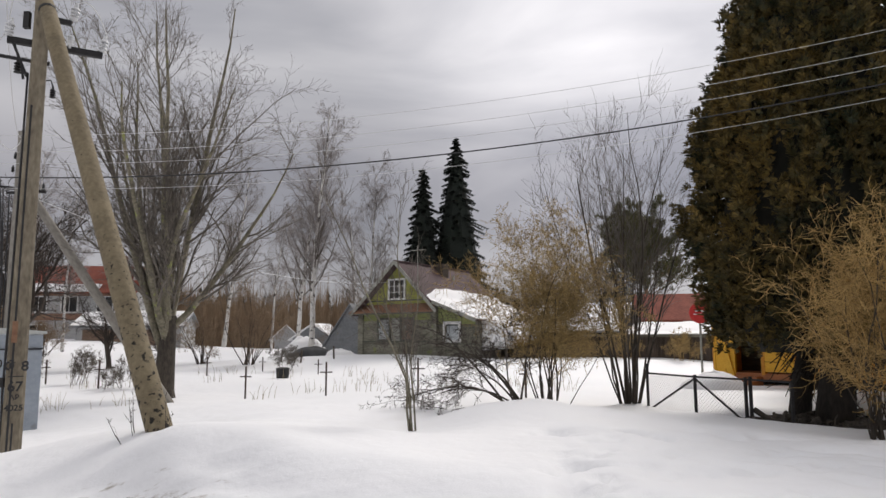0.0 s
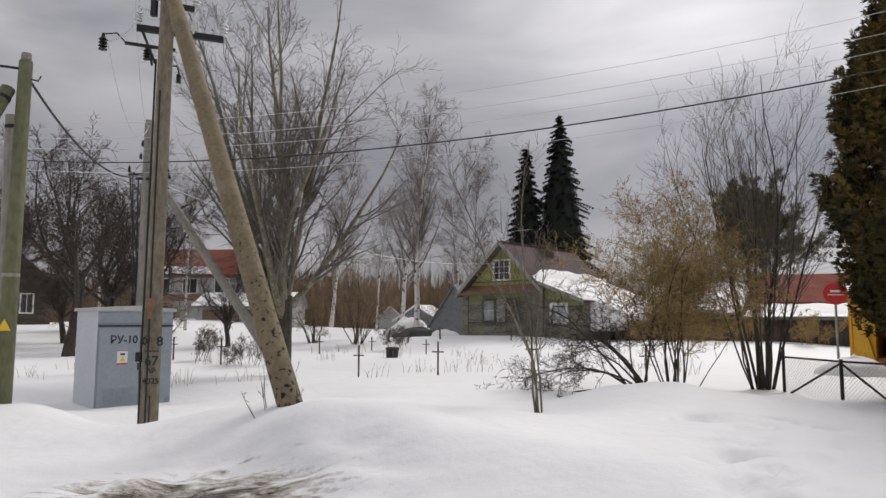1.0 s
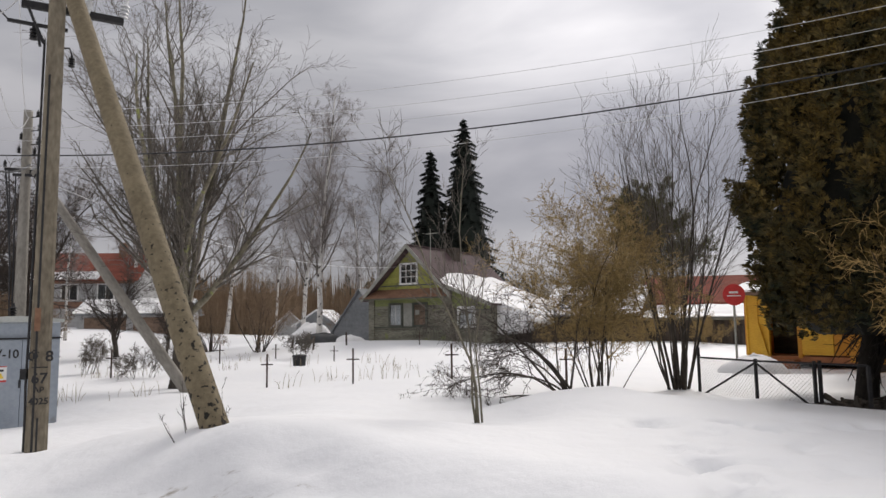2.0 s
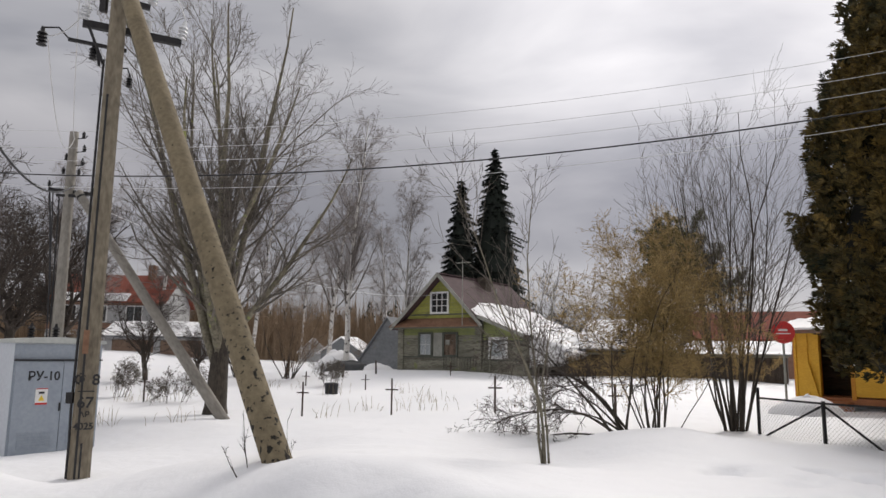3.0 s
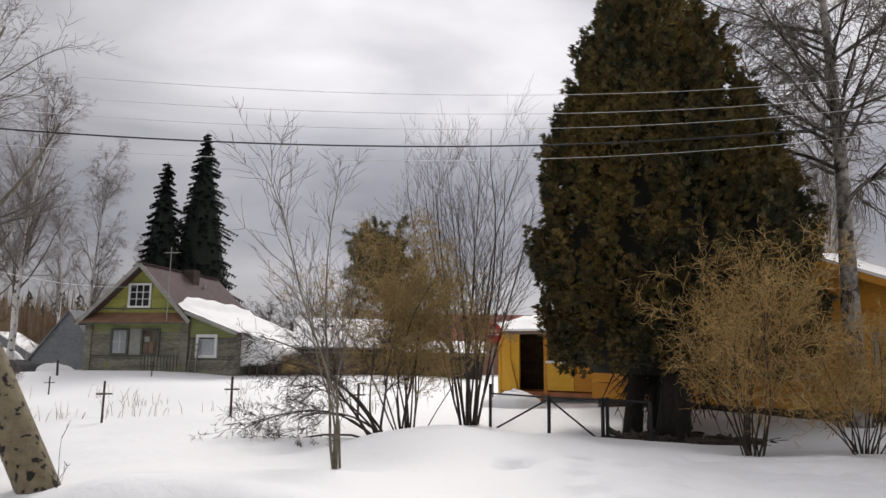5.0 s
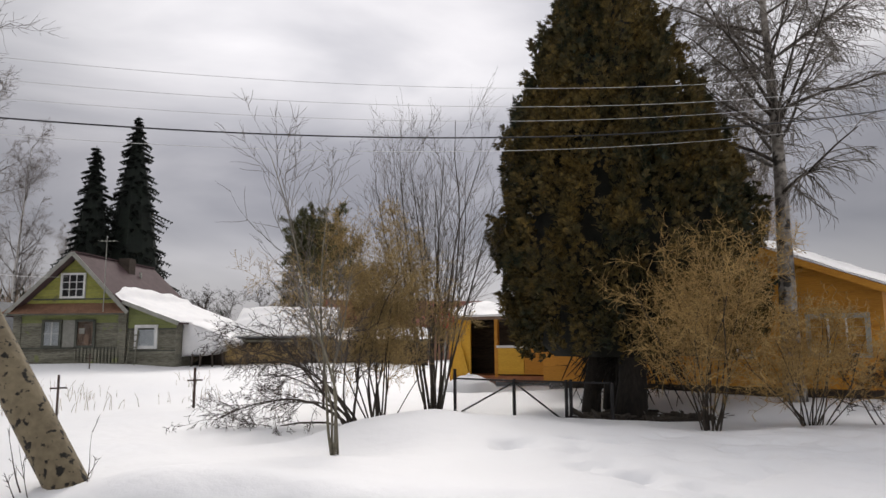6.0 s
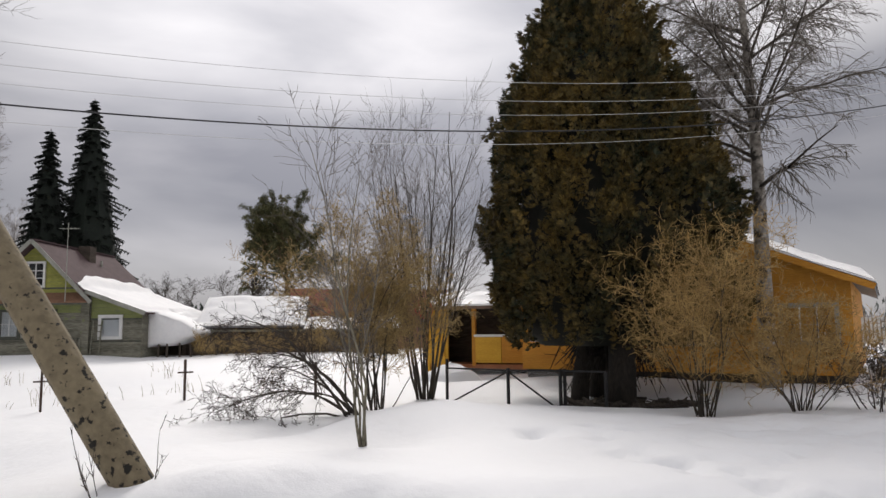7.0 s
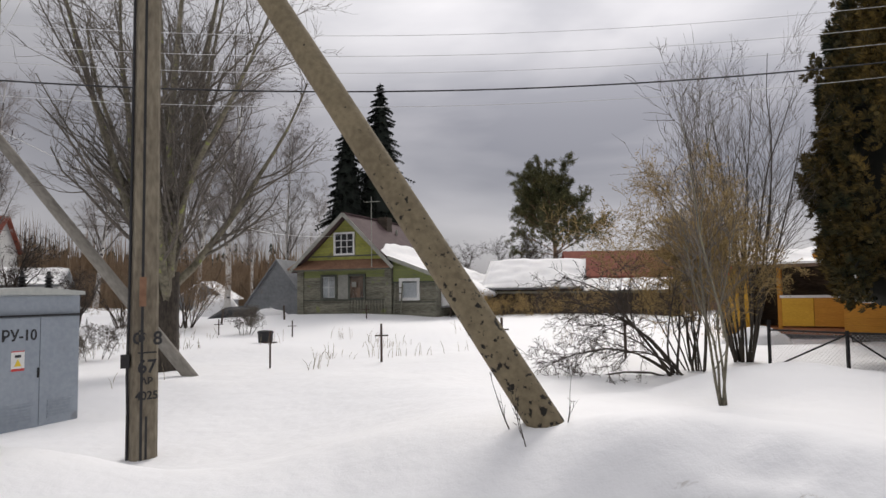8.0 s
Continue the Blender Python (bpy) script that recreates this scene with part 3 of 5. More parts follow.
    part("side_roof", side, ROOFBROWN, h)
    for a, b in (((-3.04, OV - .03, EZ - .26), (0, OV - .03, PZ)), ((0, OV - .03, PZ), (2.66, OV - .03, EZ - .14)), ((2.35, OV + .07, 2.64 + up), (4.94, OV + .07, 1.68 + up))):
        part("bargeboard", Shape().beam(a, b, 0.04, 0.17), FASCIA, h, "grey bargeboard")
    # side part
    sp = Shape().prism([(W1 + .01, -0.3), (X2, -0.3), (X2, 1.74 + up), (W1 + .01, 2.58 + up)], 0.12, L)
    part("side_wall", sp, GREYBOARD, h)
    sb = Shape()
    board_rows(sb, 2, 0.0, 1.45 + up, 0.17, 0.12, 0.025, lambda z: W1 + .1, lambda z: X2)
    part("side_siding", sb, GREYBOARD, h, "grey weathered boards", kind="stuff")
    st = Shape()
    board_rows(st, 1, 1.5 + up, 2.5 + up, 0.155, 0.12, 0.025, lambda z: W1 + .1, lambda z: min(X2, W1 + (2.6 + up - z) / 0.365))
    part("side_gable_siding", st, GREENBOARD, h, "green boards under the eave", kind="stuff")
    part("side_ledge", Shape().box(W1 + .12, X2, 0.04, 0.12, 1.44 + up, 1.5 + up).box(W1 + .12, X2, 0.05, 0.12, 0.50 + up, 0.55 + up), DARKTRIM, h)
    # low back annex under the snow
    an = Shape().prism([(X2, -0.3), (X2 + 1.3, -0.3), (X2 + 1.3, 0.9 + up), (X2, 1.60 + up)], 2.6, L + .4)
    part("annex", an, DARKLOG, h, "dark plank annex")
    # windows
    window(h, "attic_window", -0.65, 0.33, 2.93 + up, 3.88 + up, -0.06, 0.09, 3, 3, UNLITROOM, WHITEWOOD, label="white nine-pane attic window")
    window(h, "front_window", -1.37, -0.66, 0.77 + up, 1.80 + up, -0.065, 0.10, 2, 2, CURTAIN, DARKTRIM, label="window with pale curtain and dark casing")
    window(h, "boarded_window", 0.17, 0.90, 0.77 + up, 1.80 + up, -0.065, 0.10, 1, 1, BROWNPANEL, DARKTRIM, label="half boarded window with dark casing")
    part("board_patch", Shape().box(0.27, 0.52, -0.115, -0.10, 1.28 + up, 1.52 + up), FASCIA, h, "pale patch board")
    part("board_patch", Shape().box(0.53, 0.74, -0.115, -0.10, 0.80 + up, 1.25 + up), BROWNPANEL, h)
    window(h, "white_window", 2.88, 3.66, 0.73 + up, 1.52 + up, 0.05, 0.13, 1, 1, CURTAIN, WHITEWOOD, label="square window with broad white casing")
    # chimney
    part("chimney", Shape().box(0.12, 0.68, 3.0, 3.6, PZ - .9, PZ + .16, bevel=0.02), DARKLOG, h, "low brick chimney")
    part("vent_pipe", Shape().tube([(0.8, 3.9, PZ - 1.2), (0.8, 3.9, PZ - .45)], [0.06, 0.06], 8), FASCIA, h)


def roof_sheet(name, label, m, f, nu, nv, thick, parent_rng):
    """Soft snow on a roof: f(u, v) gives the surface; the sheet swells in the middle and thins to its edge."""
    rng = np.random.default_rng(parent_rng)
    top, low = [], []
    for j in range(nv + 1):
        for i in range(nu + 1):
            u, v = i / nu, j / nv
            p = Vector(f(u, v))
            e = min(u, 1 - u, v * 1.0, 1 - v) * 12
            hgt = thick * (min(1.0, 0.25 + e) * (0.8 + 0.5 * noise.noise((u * 6 + parent_rng, v * 6, 1))))
            top.append(p + Vector((0, 0, max(0.03, hgt))))
            low.append(p + Vector((0, 0, 0.004)))
    s = Shape()
    w = nu + 1
    k = w * (nv + 1)
    fs = [(j * w + i, j * w + i + 1, (j + 1) * w + i + 1, (j + 1) * w + i) for j in range(nv) for i in range(nu)]
    border = [i for i in range(w)] + [j * w + nu for j in range(1, nv + 1)] + [nv * w + i for i in range(nu - 1, -1, -1)] + [j * w for j in range(nv - 1, 0, -1)]
    sidef = [(border[q], border[(q + 1) % len(border)], k + border[(q + 1) % len(border)], k + border[q]) for q in range(len(border))]
    s.add(top + low, fs + [tuple(k + i for i in reversed(f2)) for f2 in fs] + sidef)
    single(name, s, ROOF_SNOW, label, "snow", m, smooth=True)


green_house()
_hm = HOUSE_POSE


def house_snow(u, v):
    # u across the slope from the upper edge down, v along the ridge
    y = -0.40 + v * 7.5
    edge = 2.0 - 0.45 * min(1, v * 5) + 0.55 * max(0, v - 0.55) + 0.12 * noise.noise((v * 7, 0, 5))
    x = edge + u * (4.98 - edge)
    z = 5.04 - x * 0.948 if x < 2.30 else 2.90 - (x - 2.24) * 0.3657
    return (x, y, z + 0.01)


roof_sheet("roof_snow", "thick white snow lying on the lower brown roof slope", _hm, house_snow, 26, 40, 0.2, 3)
roof_sheet("annex_snow", "deep white snow on the low annex roof", _hm, lambda u, v: (4.6 + u * 1.9, 2.2 + v * 5.2, 1.86 - u * 0.75), 18, 40, 0.42, 8)


def hanging_snow():
    # the mass of snow that has slid over the eave beside the front corner
    top = [(4.55 + 2.3 * t, 2.17 - 0.92 * t - .12 * t * t) for t in np.linspace(0, 1, 12)]
    low = [(6.85 - 2.3 * t, 0.98 - 0.62 * t ** .6 + .06 * math.sin(9 * t)) for t in np.linspace(0, 1, 12)]
    ring = top + low
    cx, cz = 5.7, 1.25
    secs = ((0.62, .82), (0.68, .92), (0.82, .98), (1.1, 1.0), (5.0, 1.0))
    vs = []
    for y, k in secs:
        for x, z in ring:
            d = .07 * noise.noise((x * 1.7, y * 1.3, z * 1.7))
            vs.append((cx + (x - cx) * k + d, y + .12 * noise.noise((x * 1.2, 3, z * 1.2)), cz + (z - cz) * k + d))
    n = len(ring)
    fs = [(j * n + i, j * n + (i + 1) % n, (j + 1) * n + (i + 1) % n, (j + 1) * n + i) for j in range(len(secs) - 1) for i in range(n)]
    fs += [tuple(range(n - 1, -1, -1)), tuple((len(secs) - 1) * n + i for i in range(n))]
    single("hanging_snow", Shape().add(vs, fs), ROOF_SNOW, "heavy snow mass sliding off the house eave", "snow", _hm, smooth=True)


hanging_snow()


def ladder():
    lad = thing("ladder", _hm @ pose(2.55, -0.25, 0.1, -9, 0, 0), "old wooden ladder leaning on the grey side wall", "ladder")
    for x in (0.0, 0.36):
        part("rail", Shape().box(x, x + 0.05, -0.02, 0.03, 0, 1.5), GREYBOARD, lad)
    for i in range(5):
        part("rung", Shape().box(0.05, 0.36, -0.01, 0.02, 0.2 + i * 0.27, 0.24 + i * 0.27), GREYBOARD, lad)


ladder()


def antenna():
    a = thing("tv_antenna", _hm @ pose(1.62, -0.62, 2.38, 0, 0, 0), "thin grey mast antenna standing on the skirt roof", "antenna")
    part("mast", Shape().tube([(0, 0, 0), (0, 0, 3.35)], [0.022, 0.015], 6), FASCIA, a)
    bars = Shape().beam((-0.35, 0, 3.1), (0.45, 0, 3.1), 0.02, 0.02)
    for i in range(5):
        bars.beam((-0.3 + i * 0.17, -0.22, 3.1), (-0.3 + i * 0.17, 0.22, 3.1), 0.012, 0.012)
    part("boom", bars, FASCIA, a)


antenna()


# ---- barn and sheds by the house ----
def barn():
    b = thing("barn", pose(4.0, 35.4, 0.45, 0, 0, -25.5), "long dark plank barn with a snow-laden roof", "barn")
    part("wall", Shape().prism([(-0.1, 0), (4.55, 0), (4.55, 1.5), (-0.1, 1.5)], 0.3, 5.6), DARKLOG, b)
    planks = Shape()
    rng = np.random.default_rng(2)
    for i in range(60):
        x = -0.85 + i * 0.165
        planks.box(x, x + 0.15, 0.2 - rng.uniform(0, .03), 0.26, -0.1, (1.28 if x < 4.5 else 1.25) + rng.uniform(-.05, .03))
    part("plank_front", planks, BARNBOARD, b, "uneven dark vertical planks", kind="stuff")
    part("gable_wall", Shape().add([(4.55, 0.3, 1.45), (4.55, 5.6, 1.45), (4.55, 2.9, 2.85), (4.62, 0.3, 1.45), (4.62, 5.6, 1.45), (4.62, 2.9, 2.85)], [(0, 1, 2), (3, 5, 4), (0, 3, 4, 1), (1, 4, 5, 2), (2, 5, 3, 0)]), DARKLOG, b)
    roof = Shape().slab([(-0.15, -0.15, 1.48), (4.65, -0.15, 1.48), (4.65, 2.9, 2.9), (-0.15, 2.9, 2.9)], 0.08)
    roof.slab([(-0.15, 2.9, 2.9), (4.65, 2.9, 2.9), (4.65, 5.9, 1.48), (-0.15, 5.9, 1.48)], 0.08)
    part("roof", roof, GREYSHEET, b)
    part("side_shed", Shape().box(4.62, 9.0, 0.3, 3.4, -0.1, 1.2), DARKLOG, b, "low dark lean-to shed")
    part("side_shed_roof", Shape().slab([(4.66, -0.05, 1.30), (9.2, -0.05, 1.30), (9.2, 3.5, 1.85), (4.66, 3.5, 1.85)], 0.07), GREYSHEET, b)
    part("rafter", Shape().beam((-0.7, -0.1, 1.28), (9.1, -0.1, 1.22), 0.1, 0.1), GREYBOARD, b, "grey eave pole")


barn()
_bm = pose(4.0, 35.4, 0.45, 0, 0, -25.5)
roof_sheet("barn_snow", "smooth thick white snow on the barn roof", _bm, lambda u, v: (-0.22 + u * 4.9, -0.2 + v * 3.1, 1.48 + v * 1.43), 20, 14, 0.24, 11)
roof_sheet("shed_snow", "white snow on the low lean-to roof", _bm, lambda u, v: (4.62 + u * 4.6, -0.1 + v * 3.6, 1.30 + v * 0.55), 20, 10, 0.2, 12)


def simple_house(name, m, w, d, wall_h, ridge_h, wall_mat, roof_mat, label, category, windows=(), ridge_along_x=True, over=0.35, snow=None):
    """A plain house, its front at y = 0; windows: rows of (x0, x1, z0, z1)."""
    h = thing(name, m, label, category)
    if ridge_along_x:
        ww = Shape().box(0, w, 0, d, -0.6, wall_h)
        for x in (0.0, w):
            ww.add([(x, 0, wall_h), (x, d, wall_h), (x, d / 2, ridge_h)], [(0, 1, 2)])
        part("wall", ww, wall_mat, h)
        k = (ridge_h - wall_h) / (d / 2)
        r = Shape().slab([(-over, -over, wall_h - k * over + .08), (w + over, -over, wall_h - k * over + .08), (w + over, d / 2, ridge_h + .08), (-over, d / 2, ridge_h + .08)], 0.1)
        r.slab([(-over, d / 2, ridge_h + .08), (w + over, d / 2, ridge_h + .08), (w + over, d + over, wall_h - k * over + .08), (-over, d + over, wall_h - k * over + .08)], 0.1)
    else:
        part("wall", Shape().prism([(0, -0.6), (w, -0.6), (w, wall_h), (w / 2, ridge_h), (0, wall_h)], 0, d), wall_mat, h)
        k = (ridge_h - wall_h) / (w / 2)
        r = Shape().slab([(-over, -over, wall_h - k * over + .08), (w / 2, -over, ridge_h + .08), (w / 2, d + over, ridge_h + .08), (-over, d + over, wall_h - k * over + .08)], 0.1)
        r.slab([(w / 2, -over, ridge_h + .08), (w + over, -over, wall_h - k * over + .08), (w + over, d + over, wall_h - k * over + .08), (w / 2, d + over, ridge_h + .08)], 0.1)
    part("roof", r, roof_mat, h)
    for x0, x1, z0, z1 in windows:
        window(h, "window", x0, x1, z0, z1, -0.02, 0.08, 2, 1, UNLITROOM, WHITEWOOD)
    return h


# red-roofed house beyond the barn
rh = simple_house("red_roofed_house", pose(11.0, 41.0, 0.7, 0, 0, -16), 9.5, 6.0, 2.0, 3.5, REDBRICK, REDROOF, "low house with a red sheet roof behind the barn", "house")
gs = simple_house("grey_shed", pose(-7.6, 44.0, 0.8, 0, 0, -24), 3.6, 5.0, 0.5, 2.9, GREYSHEET, GREYSHEET, "grey sheet-metal shed with steep sides", "shed", ridge_along_x=False, over=0.15)
lh = simple_house("log_house", pose(-35.7, 35.47, 1.0, 0, 0, 80), 9.0, 11.0, 2.7, 5.6, DARKLOG, DARKLOG, "dark log house with snow on its roof", "house", windows=((1.4, 2.3, 1.0, 2.2), (6.6, 7.5, 1.0, 2.2)), ridge_along_x=False, over=0.7)
part("chimney", Shape().box(4.2, 4.9, 2.2, 2.9, 4.9, 6.6, bevel=0.03), RUSTROOF, lh, "brick chimney")
roof_sheet("log_house_snow", "white snow on the log house roof", pose(-35.7, 35.47, 1.0, 0, 0, 80), lambda u, v: (-0.75 + u * 5.25, -0.75 + v * 12.4, 2.32 + u * 3.38), 18, 18, 0.62, 21)
bh = simple_house("brick_house", pose(-35.0, 57, 1.0, 0, 0, 6), 9.0, 8.0, 4.6, 7.0, PALEWALL, REDROOF, "two-storey pale house with red roof and brick band", "house", windows=((1.0, 2.2, 2.9, 4.1), (3.4, 4.6, 2.9, 4.1), (6.2, 7.4, 2.9, 4.1), (1.0, 2.2, 0.6, 1.8), (6.2, 7.4, 0.6, 1.8)))
part("brick_band", Shape().box(-0.02, 9.02, -0.06, 0.0, 2.2, 2.75).box(-0.02, 9.02, -0.06, 0.0, 4.2, 4.6), REDBRICK, bh, "red brick band")
part("chimney", Shape().box(6.6, 7.2, 3.2, 3.8, 6.2, 7.9), RUSTROOF, bh)
roof_sheet("brick_house_snow", "a strip of white snow low on the red roof", pose(-35.0, 57, 1.0, 0, 0, 6), lambda u, v: (0.6 + u * 5.6, -0.3 + v * 1.1, 4.52 + v * 0.66), 16, 6, 0.2, 23)
gg = simple_house("garage", pose(-27.5, 52, 0.75, 0, 0, 8), 7.5, 5.0, 1.9, 2.9, PALEWALL, GREYSHEET, "low pale garage with brown doors and a snowy roof", "garage")
for _x in (0.5, 3.9):
    part("garage_door", Shape().box(_x, _x + 2.9, -0.06, 0.0, 0.0, 1.6), BROWNPANEL, gg, "brown plank garage door")
roof_sheet("garage_snow", "white snow on the garage roof", pose(-27.5, 52, 0.75, 0, 0, 8), lambda u, v: (-0.3 + u * 8.1, -0.3 + v * 2.8, 1.88 + v * 1.1), 18, 8, 0.3, 25)
for _i, (_x, _y, _w) in enumerate(((-17.5, 70, 2.8), (-15, 77, 2.6), (-14.5, 66, 4.2))):
    simple_house("garden_hut", pose(_x, _y, 0.5, 0, 0, 12 - 14 * _i), _w, 3.0, 1.2, 2.5, GREYSHEET if _i else PALEWALL, ROOF_SNOW, "small grey garden hut with snowy roof", "hut", ridge_along_x=bool(_i % 2))


# ---- yellow house with porch ----
def yellow_house():
    # local x runs along the gable wall from the porch, local -y faces the road
    m = pose(9.64, 19.35, 0.0, 0, 0, math.degrees(math.atan2(-7.2, 3.3))) @ Matrix.Scale(1.1, 4)
    h = thing("yellow_house", m, "ochre yellow timber house with snow-covered roof", "house")
    W, D, EZ, PZ = 8.05, 8.0, 2.56, 4.25
    part("wall", Shape().prism([(0, 0.42), (W, 0.42), (W, EZ), (W / 2, PZ), (0, EZ)], 0.03, D), ORANGE, h)
    s = Shape()
    k = (PZ - EZ) / (W / 2)
    board_rows(s, 0, 0.42, PZ - .1, 0.19, 0.03, 0.03, lambda z: 0 if z < EZ else (z - EZ) / k, lambda z: W if z < EZ else W - (z - EZ) / k)
    part("siding", s, ORANGE, h, "ochre boards", kind="stuff")
    # dark colour here paints the shade below the wall boards
    part("plinth", Shape().box(0.1, W - .1, 0.12, D - .1, -0.4, 0.42), DARKLOG, h, "plinth with its shade painted in dark")
    r = Shape()
    r.slab([(-.45, -.45, EZ - .45 * k + .05), (W / 2, -.45, PZ + .05), (W / 2, D, PZ + .05), (-.45, D, EZ - .45 * k + .05)], 0.09)
    r.slab([(W / 2, -.45, PZ + .05), (W + .45, -.45, EZ - .45 * k + .05), (W + .45, D, EZ - .45 * k + .05), (W / 2, D, PZ + .05)], 0.09)
    part("roof", r, GREYSHEET, h)
    for a, b in (((-.47, -.47, EZ - .5 * k), (W / 2, -.47, PZ)), ((W / 2, -.47, PZ), (W + .47, -.47, EZ - .5 * k))):
        part("bargeboard", Shape().beam(a, b, 0.05, 0.14), ORANGE, h, "ochre bargeboard")
    window(h, "window", 6.66, 7.70, 1.20, 1.95, 0.0, 0.1, 3, 1, CURTAIN, FASCIA, label="window with grey worn casing")
    window(h, "window", 4.5, 5.4, 1.16, 2.05, 0.0, 0.1, 3, 1, CURTAIN, FASCIA, label="window with grey worn casing")
    window(h, "window", 0.35, 1.1, 1.25, 2.0, 0.0, 0.08, 2, 2, CURTAIN, WHITEWOOD, label="window with white casing")
    roof_sheet("yellow_house_snow", "white snow sheet on the yellow house roof", m, lambda u, v: (W / 2 + u * (W / 2 + .5), -.5 + v * 8.4, PZ + .06 - u * (W / 2 + .45) * k), 16, 16, 0.28, 31)
    roof_sheet("yellow_house_snow", "white snow sheet on the yellow house roof", m, lambda u, v: (-.5 + u * (W / 2 + .5), -.5 + v * 8.4, EZ + .06 - .45 * k + u * (W / 2 + .45) * k), 16, 16, 0.28, 32)


yellow_house()


def porch():
    # corner at the post; local x along the porch front towards the house
    m = pose(8.75, 23.4, 0.1, 0, 0, -55)
    p = thing("porch", m, "bright yellow open porch with a snowy lean roof", "porch")
    part("post_panel", Shape().box(0, 0.72, 0, 0.12, 0.0, 2.35), YELLOW, p, "bright yellow boarded panel")
    part("side_panel", Shape().box(-0.06, 0.0, 0, 1.9, 0.0, 2.35), ORANGE, p, "peeling ochre end wall")
    for x in (0.0, 0.36, 0.70):
        part("batten", Shape().box(x, x + 0.05, -0.03, 0.0, 0.0, 2.35), YELLOW, p)
    part("brace", Shape().beam((0.34, -0.06, 1.35), (0.72, -0.06, 0.0), 0.05, 0.22), YELLOW, p)
    part("parapet", Shape().box(1.72, 2.65, 0, 0.1, 0.45, 1.32), YELLOW, p, "bright yellow parapet boards")
    # this end of the parapet takes ochre for the thuja's shade
    part("parapet", Shape().box(2.66, 3.5, 0.02, 0.1, 0.45, 1.32), ORANGE, p, "parapet boards with the thuja's shade painted as ochre")
    part("parapet_rail", Shape().box(1.7, 3.52, -0.04, 0.14, 1.32, 1.40), WHITEWOOD, p, "white handrail")
    part("inner_post", Shape().box(1.62, 1.74, -0.01, 0.14, 0.35, 2.4), ORANGE, p)
    part("floor", Shape().box(0.0, 3.5, 0.0, 2.4, 0.2, 0.40), PORCHFLOOR, p, "red-brown painted floor")
    for i in range(2):
        part("step", Shape().box(0.75, 1.65, -0.32 * (i + 1), -0.32 * i, 0.0, 0.30 - 0.14 * i), PORCHFLOOR, p)
    # back wall coloured dark for the shade inside the open porch
    part("back_wall", Shape().box(-0.06, 3.5, 1.5, 1.6, 0.0, 2.6), DARKLOG, p, "inner wall with the porch's shade painted in dark")
    part("roof", Shape().slab([(-.35, -.4, 2.36), (3.6, -.4, 2.36), (3.6, 2.7, 2.75), (-.35, 2.7, 2.75)], 0.1), BROWNPANEL, p)
    roof_sheet("porch_snow", "thick snow cap on the porch roof", m, lambda u, v: (-.4 + u * 4.0, -.45 + v * 3.1, 2.36 + v * .4), 18, 10, 0.34, 41)


porch()


# ---- poles, wires and the switch cabinet ----
def insulator(parent, at, axis=(0, 0, 1), size=1.0, mat=PORCELAIN, name="insulator"):
    prof = []
    for i in range(4):
        prof += [(0.03 * size, i * 0.05 * size), (0.065 * size, i * 0.05 * size + 0.012), (0.06 * size, i * 0.05 * size + 0.025)]
    prof += [(0.03 * size, 0.2 * size), (0.02 * size, 0.26 * size)]
    return part(name, Shape().lathe(prof, at, 10, axis), mat, parent, smooth=False)


def sagging(a, b, sag, k=16):
    a, b = np.array(a, float), np.array(b, float)
    return [a + (b - a) * t - np.array([0, 0, 4 * sag * t * (1 - t)]) for t in np.linspace(0, 1, k)]


